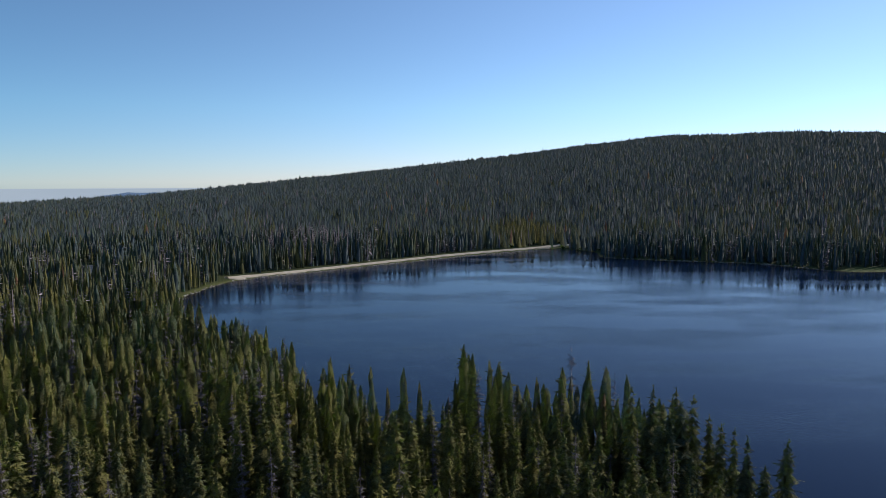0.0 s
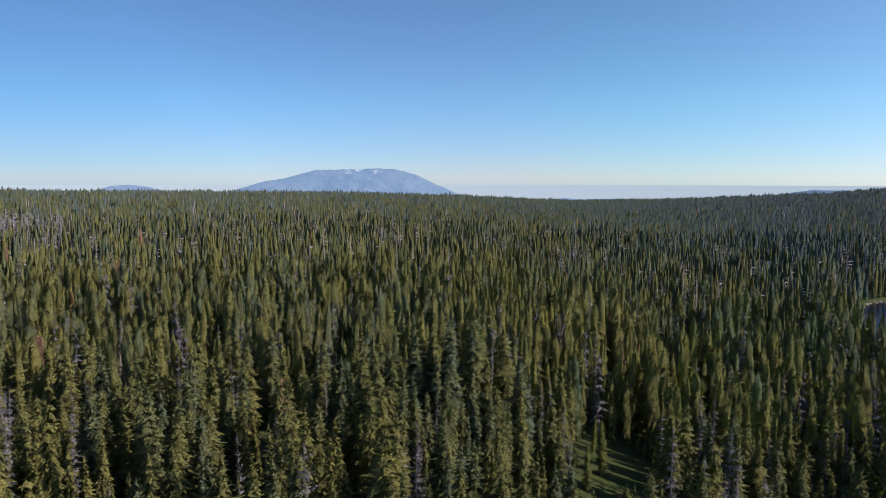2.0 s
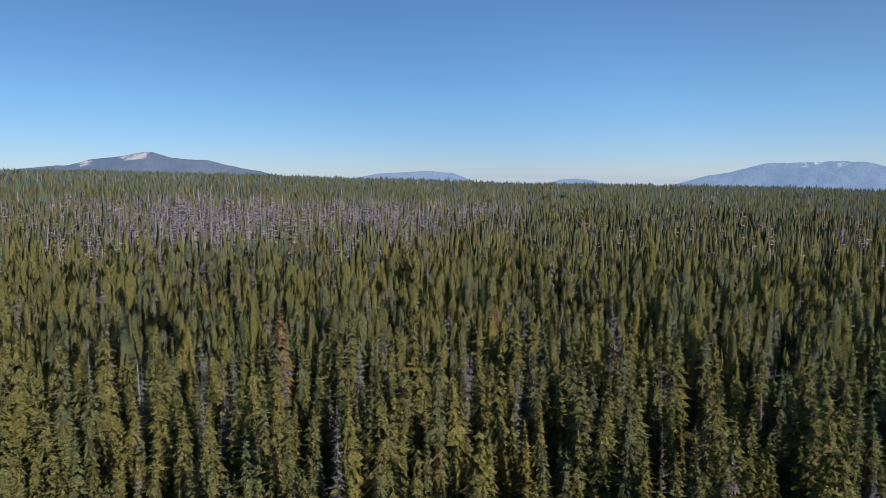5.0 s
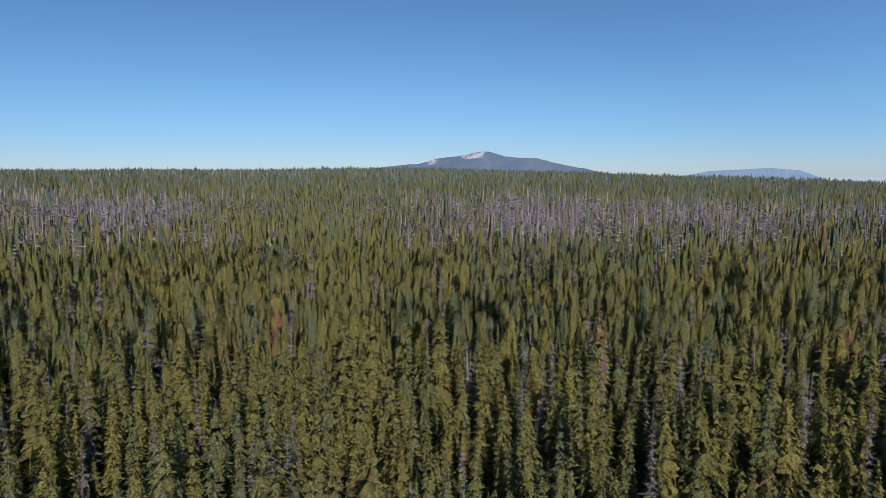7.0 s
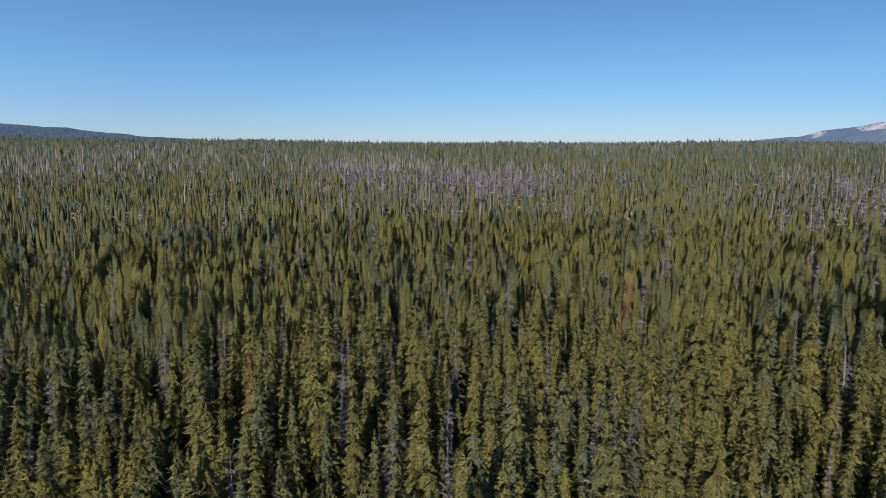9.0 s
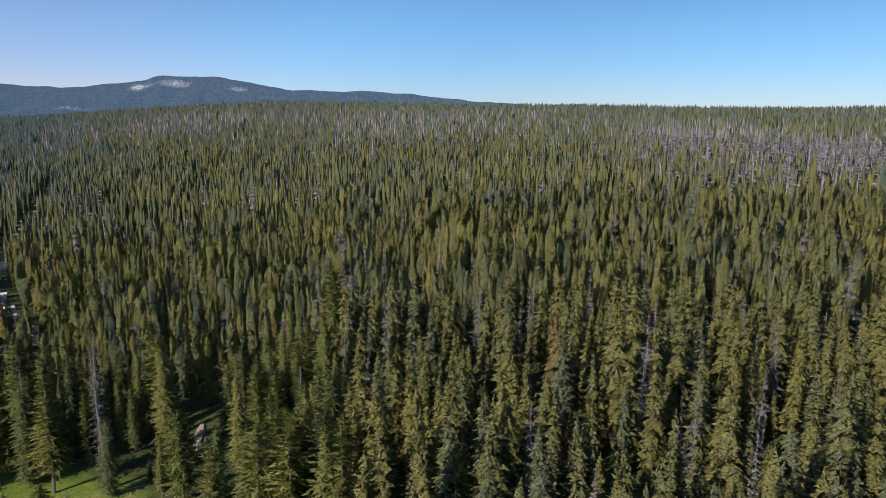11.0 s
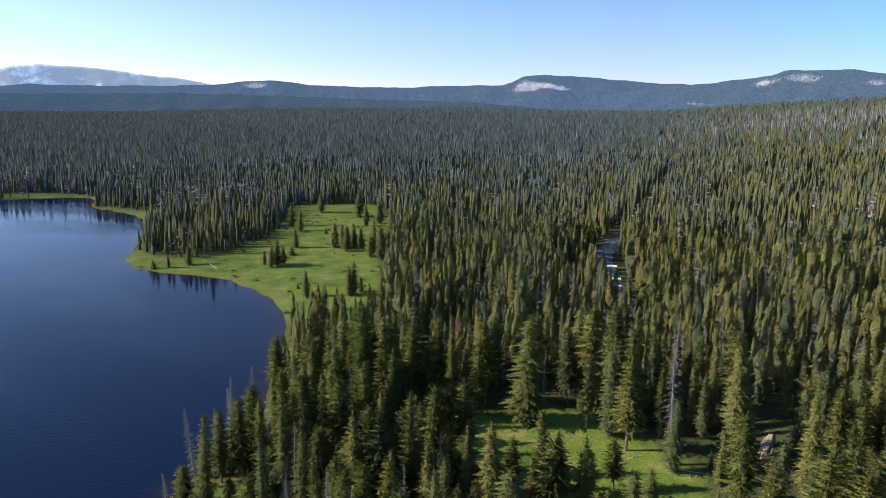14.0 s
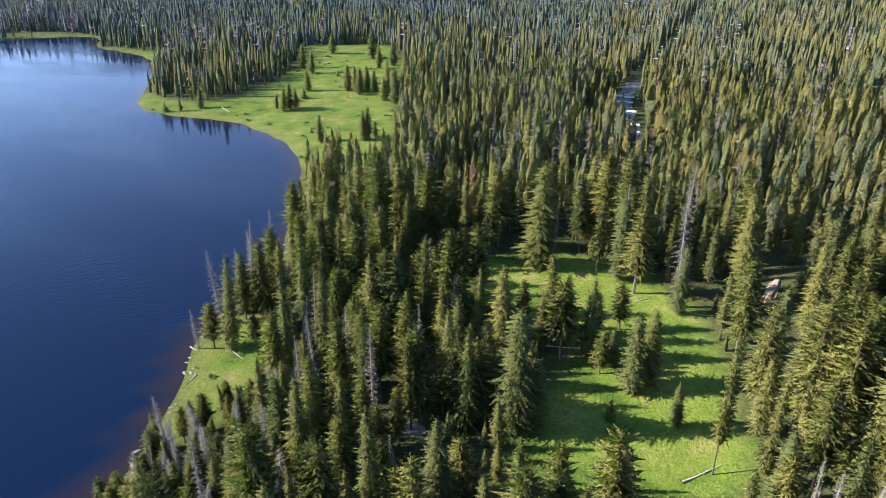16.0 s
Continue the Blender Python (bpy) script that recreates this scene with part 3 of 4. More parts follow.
lod3 = [joined((0, core(0.04, 3, 4, 0.09 + 0.012 * (k % 4), 0.75 + 0.1 * (k % 2), 0.75, 0.75, R_(k), 0.1, 0.35)), (0, crown(R_(k), 0.118 + 0.013 * (k % 4), 0.08, 0.7, 0.6, 13, 1, 0, single=True, thin=0.95))) for k in range(10)]
lod4 = [joined((0, core(0.0, 1, 4, 0.13 + 0.02 * (k % 3), 0.7, 0.95, 1.0, R_(k)))) for k in range(6)]
lod5 = [joined((0, core(0.0, 1, 3, 0.15, 0.6, 0.95, 1.0, R_(k)))) for k in range(6)]
dead1 = [joined((0, trunk(R_(k), 0.98, 0.012, 4)), (0, tiers(R_(k), 0.07 + 0.012 * (k % 3), 0.12, 0.5, 0.6, 16, 5, 0.3, 0.5, 0.35)), (0, limbs(R_(k), 40, 0.10, 0.15, 0.003))) for k in range(6)]
dead2 = [joined((0, trunk(R_(k), 0.98, 0.012, 3)), (0, tiers(R_(k + 50), 0.078 + 0.012 * (k % 3), 0.12, 0.5, 0.6, 11, 4, 0.5, 0.5, 0.4))) for k in range(6)]
dead3 = [joined((0, core(0.0, 1, 3, 0.016, 0.5, 1.0, 1.0, R_(k))), (0, crown(R_(k), 0.15, 0.05, 0.45, 0.6, 30, 1, 0, single=True, thin=1.0))) for k in range(6)]
dead4 = [joined((0, core(0.0, 1, 3, 0.05, 0.7, 0.9, 0.9, R_(k)))) for k in range(4)]

RINGS = [
    (3.8, 40, NEAR, lod1, dead1, "dense spruce and pine forest, dark olive green"),
    (3.4, NEAR, MID, lod2, dead2, "dense conifer forest standing behind the near trees"),
    (3.9, MID, FAR, lod3, dead3, "conifer forest on the gentle slope, mid distance"),
    (4.3, FAR, 1200, lod4, dead4, "far conifer forest rising to the ridge"),
    (5.7, 1200, 2850, lod5, dead4, "distant forested ridge of small dark conifers"),
]
single = []  # near trees that are things of their own
for k, (cell, near, far, live, dead, label) in enumerate(RINGS):
    x, y, rng = plot(cell, near, far, 100 + k, 0.06)
    size = rng.uniform(10, 17, len(x)) * np.interp(bearing(x, y), [-180, -165, -108, -37, 15, 40, 165, 180], [0.95, 0.9, 0.88, 1.08, 1.08, 1.0, 1.0, 0.95]) * (1 + 0.45 * fine_wobble(x, y, 34, 45)) * np.where(rng.uniform(size=len(x)) < 0.24, rng.uniform(0.5, 0.8, len(x)), 1.0) 
    size *= (1.12, 1.12, 1.08, 0.98, 0.86)[k]
    if k == 0:  # low growth on the near shore
        low = (bearing(x, y) > -130) & (bearing(x, y) < -60) & (shore_distance(x, y) < 16)
        size[low] *= 0.5
    if k < 3:  # lower growth along the banks and meadows
        edge = ((bearing(x, y) < -108) | (bearing(x, y) > 60)) & (np.minimum(meadow_distance(x, y), shore_distance(x, y)) < 3.5) & (np.hypot(x, y) > 140)
        size[edge] *= rng.uniform(0.45, 0.85, edge.sum())
    gone = rng.uniform(size=len(x)) < dead_share(x, y)
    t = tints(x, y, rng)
    if k == 0:
        b, r = bearing(x, y), np.hypot(x, y)
        sector = ((b < -112) | (b > 174)) & (r > 38)
        size[sector] *= 1.08
        keep = (lit_strip(x, y) > 2.6) & ~((bearing(x, y) > -127) & (bearing(x, y) < -60) & (shore_distance(x, y) < 14))
        x, y, size, gone, t, sector, r = (v[keep] for v in (x, y, size, gone, t, sector, r))
        own = np.zeros(len(x), bool)
        order = np.argsort(np.where(sector, r, 1e9))[:380]
        own[order] = True
        single = [(x[i], y[i], size[i], bool(gone[i])) for i in order]
        x, y, size, gone, t = x[~own], y[~own], size[~own], gone[~own], t[~own]
    if k == 0:  # the ground right under the drone
        px, py = np.meshgrid(np.arange(-44, 44, 4.4), np.arange(-44, 44, 4.4))
        px, py = (px + rng.uniform(0, 4, px.shape)).ravel(), (py + rng.uniform(0, 4, py.shape)).ravel()
        w = (np.hypot(px, py) > 4) & (np.hypot(px, py) < 40) & (shore_distance(px, py) > 3) & (meadow_distance(px, py) > 1.3)
        px, py = px[w], py[w]
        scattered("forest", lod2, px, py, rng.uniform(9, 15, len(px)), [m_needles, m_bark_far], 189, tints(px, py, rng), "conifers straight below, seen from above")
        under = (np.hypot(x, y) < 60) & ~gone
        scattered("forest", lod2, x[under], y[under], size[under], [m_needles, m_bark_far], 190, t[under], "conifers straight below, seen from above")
        x, y, size, gone, t = (v[~under] for v in (x, y, size, gone, t))
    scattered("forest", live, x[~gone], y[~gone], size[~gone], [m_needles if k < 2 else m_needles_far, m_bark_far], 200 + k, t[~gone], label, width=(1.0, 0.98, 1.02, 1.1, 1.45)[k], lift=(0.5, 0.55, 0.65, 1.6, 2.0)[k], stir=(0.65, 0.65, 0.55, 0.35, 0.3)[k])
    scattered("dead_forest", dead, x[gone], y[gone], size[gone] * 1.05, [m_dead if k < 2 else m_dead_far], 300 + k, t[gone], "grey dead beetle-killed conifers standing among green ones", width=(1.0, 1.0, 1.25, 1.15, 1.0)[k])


# young growth between the near trees
x, y, rng = plot(3.3, 44, 200, 140, 0.6)
some = (shore_distance(x, y) > 3) & (rng.uniform(size=len(x)) < np.interp(np.hypot(x, y), [100, 260], [1.0, 0.45]))
x, y = x[some], y[some]
size, t = rng.uniform(1.5, 5.0, len(x)), np.clip(tints(x, y, rng), 0.3, 0.95)
for near, far, model in ((0, 60, lod2), (60, 300, lod3)):
    w = (np.hypot(x, y) >= near) & (np.hypot(x, y) < far)
    scattered("undergrowth", model, x[w], y[w], size[w], [m_needles_far, m_bark_far], 191, t[w], "young green conifers and low growth between the tall trees", "undergrowth", 1.8)


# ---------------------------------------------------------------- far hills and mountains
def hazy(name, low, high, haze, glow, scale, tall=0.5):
    """The backdrop of far slopes: woods or rock, pale with distance: haze painted as emission."""
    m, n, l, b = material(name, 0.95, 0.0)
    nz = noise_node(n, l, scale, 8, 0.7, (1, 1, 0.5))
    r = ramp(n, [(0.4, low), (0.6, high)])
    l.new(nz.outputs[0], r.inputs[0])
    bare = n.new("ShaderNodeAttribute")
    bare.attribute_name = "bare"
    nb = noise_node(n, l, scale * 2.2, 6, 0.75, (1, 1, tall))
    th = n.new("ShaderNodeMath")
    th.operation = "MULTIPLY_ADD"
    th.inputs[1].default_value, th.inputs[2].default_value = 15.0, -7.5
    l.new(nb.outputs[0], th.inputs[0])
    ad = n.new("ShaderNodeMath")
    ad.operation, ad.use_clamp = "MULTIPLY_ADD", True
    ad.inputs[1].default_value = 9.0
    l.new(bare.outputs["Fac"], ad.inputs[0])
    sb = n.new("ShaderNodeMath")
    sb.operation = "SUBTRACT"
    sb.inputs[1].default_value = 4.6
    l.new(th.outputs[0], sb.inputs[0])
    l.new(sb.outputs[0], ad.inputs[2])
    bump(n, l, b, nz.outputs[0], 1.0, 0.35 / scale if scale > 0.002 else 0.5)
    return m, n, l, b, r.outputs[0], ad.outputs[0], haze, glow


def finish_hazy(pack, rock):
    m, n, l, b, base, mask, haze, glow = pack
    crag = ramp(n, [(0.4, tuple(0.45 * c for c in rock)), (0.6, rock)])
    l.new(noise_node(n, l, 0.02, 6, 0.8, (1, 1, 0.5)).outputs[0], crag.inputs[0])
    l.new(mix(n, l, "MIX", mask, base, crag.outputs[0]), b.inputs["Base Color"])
    # air haze, painted as a constant glow of the slope itself
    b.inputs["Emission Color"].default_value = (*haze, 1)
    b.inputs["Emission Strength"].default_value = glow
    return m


def range_of_hills(name, label, line, dist, depth, mat, rough=0.004, bare=None, seed=1, category="mountain"):
    """A ridge of hills at a distance: line gives bearing and elevation of the crest, in degrees."""
    bs = np.arange(line[0][0], line[-1][0] + 0.01, 0.12)
    e = np.interp(bs, [p[0] for p in line], [p[1] for p in line])
    rng = np.random.RandomState(seed)
    wob = sum(np.sin(bs * f + rng.uniform(0, 6)) / f for f in (1.7, 3.1, 6.3, 11.0, 19.0, 31.0))
    crest_z = H + dist * np.tan(np.radians(e))
    rows, cols = 34, len(bs)
    V, B = [], []
    for i in range(rows):
        u = i / (rows - 1)
        back = u > 0.8
        w = (u / 0.8) if not back else 1 - (u - 0.8) / 0.2 * 0.5
        d = dist - depth * (1 - u / 0.8) if not back else dist + depth * (u - 0.8) * 0.4
        gully = np.sin(bs * 0.9 + seed + 1.5 * u) * 0.6 + np.sin(bs * 2.1 + 4 * u + seed) * 0.4
        dd = d + gully * depth * 0.04 * np.sin(np.pi * min(u / 0.8, 1))
        px, py = at(bs, dd)
        floor = -70.0
        knob = np.sin(bs * 1.1 - 5 * u + seed) + 0.6 * np.sin(bs * 2.3 + 7 * u)
        z = floor + (crest_z - floor) * (w ** 1.15 + 0.02 * knob * np.sin(np.pi * w))
        spur = fine_wobble(px, py, 420, seed) + 0.7 * fine_wobble(px, py, 190, seed + 40) + 0.4 * fine_wobble(px, py, 90, seed + 80)
        z = z + wob * dist * rough * max(0.0, w * 10 - 9) + spur * dist * 0.006 * np.sin(np.pi * min(w, 1.0)) * (not back) * (rough > 0)
        V.append(np.stack([px, py, z], 1))
        B.append(np.zeros(cols) if bare is None else bare(bs, np.full(cols, w), crest_z))
    i, j = np.meshgrid(np.arange(rows - 1), np.arange(cols - 1), indexing="ij")
    q = np.stack([i * cols + j, (i + 1) * cols + j, (i + 1) * cols + j + 1, i * cols + j + 1], -1).reshape(-1, 4)
    ob = new(name, mesh_data(name, np.concatenate(V), q, [mat], extra={"bare": np.concatenate(B)}, smooth=True))
    return tagged(ob, label, category, kind="structure")


def bump_of(b, c, w):
    return np.exp(-(((b - c) / w) ** 2))


# haze tint put into the far slopes' emission; bluish base colours add to it
HAZE_BLUE = (0.28, 0.45, 0.76)
m_blue = finish_hazy(hazy("far_mountain", (0.06, 0.07, 0.08), (0.09, 0.09, 0.10), HAZE_BLUE, 0.46, 0.004), (0.42, 0.38, 0.36))
m_violet = finish_hazy(hazy("bald_mountain", (0.04, 0.05, 0.07), (0.07, 0.075, 0.09), HAZE_BLUE, 0.22, 0.004), (0.34, 0.30, 0.29))
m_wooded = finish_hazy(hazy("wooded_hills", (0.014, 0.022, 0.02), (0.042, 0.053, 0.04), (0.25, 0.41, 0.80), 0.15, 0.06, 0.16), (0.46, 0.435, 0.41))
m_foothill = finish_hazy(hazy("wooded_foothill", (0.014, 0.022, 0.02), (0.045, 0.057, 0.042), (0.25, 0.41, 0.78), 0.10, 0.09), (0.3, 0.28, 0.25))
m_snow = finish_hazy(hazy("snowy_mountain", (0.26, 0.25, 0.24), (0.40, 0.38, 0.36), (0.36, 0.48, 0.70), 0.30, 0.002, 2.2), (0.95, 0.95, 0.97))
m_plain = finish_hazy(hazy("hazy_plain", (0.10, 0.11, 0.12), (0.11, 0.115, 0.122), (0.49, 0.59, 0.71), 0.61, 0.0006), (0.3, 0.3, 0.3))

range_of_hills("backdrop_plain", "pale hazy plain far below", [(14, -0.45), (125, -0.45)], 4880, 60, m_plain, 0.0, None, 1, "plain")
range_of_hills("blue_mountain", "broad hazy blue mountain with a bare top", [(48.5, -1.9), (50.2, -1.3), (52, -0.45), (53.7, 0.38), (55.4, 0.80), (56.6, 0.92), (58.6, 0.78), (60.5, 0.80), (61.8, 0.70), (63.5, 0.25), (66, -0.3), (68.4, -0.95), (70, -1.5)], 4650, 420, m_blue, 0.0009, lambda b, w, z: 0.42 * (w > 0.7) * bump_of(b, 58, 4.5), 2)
m_mesa = finish_hazy(hazy("low_mesa", (0.05, 0.06, 0.07), (0.08, 0.085, 0.09), HAZE_BLUE, 0.3, 0.004), (0.3, 0.3, 0.3))
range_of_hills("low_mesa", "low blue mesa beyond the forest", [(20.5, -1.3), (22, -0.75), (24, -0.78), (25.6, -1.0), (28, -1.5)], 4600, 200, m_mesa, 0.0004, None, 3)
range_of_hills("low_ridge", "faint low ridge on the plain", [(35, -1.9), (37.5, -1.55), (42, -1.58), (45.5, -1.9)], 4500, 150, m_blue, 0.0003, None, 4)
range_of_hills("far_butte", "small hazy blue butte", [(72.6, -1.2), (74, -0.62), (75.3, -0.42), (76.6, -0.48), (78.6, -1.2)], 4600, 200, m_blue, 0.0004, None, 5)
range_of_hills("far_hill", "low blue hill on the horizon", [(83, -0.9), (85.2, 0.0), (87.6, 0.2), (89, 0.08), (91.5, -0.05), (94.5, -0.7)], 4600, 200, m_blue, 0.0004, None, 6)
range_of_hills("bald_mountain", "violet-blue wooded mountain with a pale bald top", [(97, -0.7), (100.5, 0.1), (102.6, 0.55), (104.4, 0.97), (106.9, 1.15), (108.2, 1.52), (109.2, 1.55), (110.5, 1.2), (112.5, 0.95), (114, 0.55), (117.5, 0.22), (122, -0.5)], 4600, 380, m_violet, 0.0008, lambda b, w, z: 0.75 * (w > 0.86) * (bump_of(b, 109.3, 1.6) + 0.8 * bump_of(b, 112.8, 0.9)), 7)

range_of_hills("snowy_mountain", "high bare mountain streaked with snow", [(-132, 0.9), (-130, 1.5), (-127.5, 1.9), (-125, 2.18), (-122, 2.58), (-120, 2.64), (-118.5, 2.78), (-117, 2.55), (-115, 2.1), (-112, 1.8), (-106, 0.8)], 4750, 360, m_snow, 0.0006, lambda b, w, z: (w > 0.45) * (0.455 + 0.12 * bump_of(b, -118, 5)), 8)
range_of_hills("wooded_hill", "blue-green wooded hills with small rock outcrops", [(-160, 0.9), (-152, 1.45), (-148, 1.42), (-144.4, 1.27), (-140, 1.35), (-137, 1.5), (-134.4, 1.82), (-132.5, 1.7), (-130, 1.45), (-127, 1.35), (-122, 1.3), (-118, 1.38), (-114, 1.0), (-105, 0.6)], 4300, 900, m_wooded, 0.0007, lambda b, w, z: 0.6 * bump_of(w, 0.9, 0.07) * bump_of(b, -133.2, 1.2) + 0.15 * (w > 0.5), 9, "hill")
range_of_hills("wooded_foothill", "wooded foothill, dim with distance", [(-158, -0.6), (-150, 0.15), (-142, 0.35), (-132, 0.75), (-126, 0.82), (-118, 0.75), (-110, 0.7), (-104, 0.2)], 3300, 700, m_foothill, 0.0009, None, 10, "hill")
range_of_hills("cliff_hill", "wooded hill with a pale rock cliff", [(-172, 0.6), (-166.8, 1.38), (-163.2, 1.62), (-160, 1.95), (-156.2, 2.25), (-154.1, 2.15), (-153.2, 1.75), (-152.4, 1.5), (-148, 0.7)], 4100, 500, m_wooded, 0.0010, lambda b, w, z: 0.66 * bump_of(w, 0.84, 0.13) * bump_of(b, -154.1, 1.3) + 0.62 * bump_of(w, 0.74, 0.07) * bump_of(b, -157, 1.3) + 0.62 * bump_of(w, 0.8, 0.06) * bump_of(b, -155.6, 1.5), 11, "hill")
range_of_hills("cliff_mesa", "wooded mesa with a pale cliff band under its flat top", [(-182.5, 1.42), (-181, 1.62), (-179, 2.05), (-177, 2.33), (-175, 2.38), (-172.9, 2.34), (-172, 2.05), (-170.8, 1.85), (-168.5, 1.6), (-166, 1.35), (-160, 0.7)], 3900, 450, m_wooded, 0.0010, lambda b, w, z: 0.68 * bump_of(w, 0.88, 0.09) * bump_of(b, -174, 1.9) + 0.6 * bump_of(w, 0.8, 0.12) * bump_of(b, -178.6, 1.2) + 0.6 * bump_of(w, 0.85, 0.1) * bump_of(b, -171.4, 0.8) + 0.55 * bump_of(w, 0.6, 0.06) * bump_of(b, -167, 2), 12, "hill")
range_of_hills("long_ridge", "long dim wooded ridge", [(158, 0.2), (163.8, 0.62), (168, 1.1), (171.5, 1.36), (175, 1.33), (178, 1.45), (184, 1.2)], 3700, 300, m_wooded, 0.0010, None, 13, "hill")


# ---------------------------------------------------------------- tracks and the gravel bank
def ribbon(name, pts, half, mat, label, category, lift=0.08, crown_h=0.1, step=2.0, ragged=0.5, seed=0):
    p = along(pts, step)
    d = np.gradient(p, axis=0)
    d /= np.linalg.norm(d, axis=1, keepdims=True)
    nrm = np.stack([-d[:, 1], d[:, 0]], 1)
    rng = np.random.RandomState(seed)
    cols = np.array([-1.0, -0.6, -0.2, 0.2, 0.6, 1.0])
    w = half * (1 + ragged * 0.5 * rng.uniform(-1, 1, (len(p), 6)) * (np.abs(cols) > 0.9))
    xy = p[:, None] + nrm[:, None] * (cols * w)[..., None]
    z = height(xy[..., 0].ravel(), xy[..., 1].ravel()).reshape(len(p), 6) + lift + crown_h * (1 - cols ** 2)
    z[:, [0, -1]] -= lift + 0.12
    n, k = len(p), 6
    i, j = np.meshgrid(np.arange(n - 1), np.arange(k - 1), indexing="ij")
    q = np.stack([i * k + j, i * k + j + 1, (i + 1) * k + j + 1, (i + 1) * k + j], -1).reshape(-1, 4)
    ob = new(name, mesh_data(name, np.concatenate([xy, z[..., None]], -1).reshape(-1, 3), q[:, ::-1], [mat], smooth=True))
    return tagged(ob, label, category, kind="structure")


def gravel(name, a, b_, scale=0.6):
    m, n, l, b = material(name, 0.95, 0.1)
    nz = noise_node(n, l, scale, 8, 0.7)
    r = ramp(n, [(0.3, a), (0.7, b_)])
    l.new(nz.outputs[0], r.inputs[0])
    l.new(r.outputs[0], b.inputs["Base Color"])
    bump(n, l, b, nz.outputs[0], 0.6, 0.2)
    return m


m_gravel = gravel("gravel", (0.360, 0.324, 0.282), (0.624, 0.564, 0.492))
m_sand = gravel("pale_sand", (0.504, 0.420, 0.312), (0.792, 0.684, 0.540), 0.25)
m_dirt = gravel("bare_earth", (0.19, 0.15, 0.11), (0.37, 0.30, 0.225), 0.5)
m_rock = gravel("rock", (0.204, 0.186, 0.168), (0.396, 0.366, 0.336), 0.9)
m_creek, cn, cl, cb = material("creek_water", 0.45, 0.2)
c_noise = noise_node(cn, cl, 0.5, 5, 0.7, (1, 2.2, 1, -20))
c_ramp = ramp(cn, [(0.42, (0.020, 0.024, 0.026)), (0.56, (0.08, 0.085, 0.088)), (0.7, (0.4, 0.42, 0.44))])
cl.new(c_noise.outputs[0], c_ramp.inputs[0])
cl.new(c_ramp.outputs[0], cb.inputs["Base Color"])
bump(cn, cl, cb, c_noise.outputs[0], 0.8, 0.3)
m_foam = gravel("foam", (0.66, 0.68, 0.70), (0.80, 0.80, 0.80), 2.0)
ribbon("creek_water", [(54, -184), *ROADS[0][0], (97, -290)], 3.6, m_creek, "shallow rushing creek between tall conifers", "creek", lift=0.12, seed=1)
ribbon("road", ROADS[5][0], 2.6, m_gravel, "pale gravel road in a gap of the forest", "road", seed=2)
ribbon("beach", ROADS[6][0], 2.5, m_sand, "pale sandy bank along the far shore", "beach", 0.45, 0.4, 3.0, 0.9, 3)


def foam_ledge(x, y, turn, half, seed):
    """White water tumbling over a sill of stones across the creek."""
    r = R_(seed)
    u = np.linspace(-1, 1, 15)
    cols = np.array([-0.5, -0.2, 0.15, 0.5])
    bend = 0.5 * np.sin(u * 3 + r.uniform(0, 6)) + r.normal(0, 0.15, 15)
    X = np.repeat((u * half)[:, None], 4, 1)
    Y = bend[:, None] + cols * (1.0 + 0.5 * r.uniform(-1, 1, (15, 4)))
    c, s = math.cos(turn), math.sin(turn)
    px, py = x + X * c - Y * s, y + X * s + Y * c
    z = height(px.ravel(), py.ravel()).reshape(px.shape) + np.array([0.05, 0.55, 0.45, 0.05]) + r.uniform(0, 0.12, px.shape)
    i, j = np.meshgrid(np.arange(14), np.arange(3), indexing="ij")
    q = np.stack([i * 4 + j, (i + 1) * 4 + j, (i + 1) * 4 + j + 1, i * 4 + j + 1], -1).reshape(-1, 4)
    ob = new("rapid", mesh_data("rapid", np.stack([px, py, z], -1).reshape(-1, 3), q, [m_foam], smooth=True))
    return tagged(ob, "white foaming rapid across the dark creek", "rapid", "rapids in the creek", "structure")


for k, (x, y, half) in enumerate([(90, -259, 3.7), (87.5, -251, 3.4), (82, -239, 3.6), (78.5, -230, 1.8), (75, -224, 3.0), (70, -214, 2.0)]):
    foam_ledge(x, y, math.atan2(y, x) + math.pi / 2 + 0.2 * (k % 3 - 1), half, 900 + k)


# ---------------------------------------------------------------- single trees
def tree_model(kind, k, crown_data, trunk_data, crown_mat, label, crown_name="crown"):
    root = tagged(new(kind), label, "tree", "trees by the lake")
    part("trunk", mesh_data("trunk", *trunk_data, [m_dead_near if kind == "dead_tree" else m_bark]), root)
    if kind == "dead_tree":
        part("bare_crown", mesh_data("bare_crown", *crown_data, [crown_mat]), root)
    else:
        v, f, n, _ = rounded_shading(*crown_data, k, 0.35, 0.8)
        part(crown_name, mesh_data(crown_name, v, f, [crown_mat], smooth=True, normals=n), root)
    return root


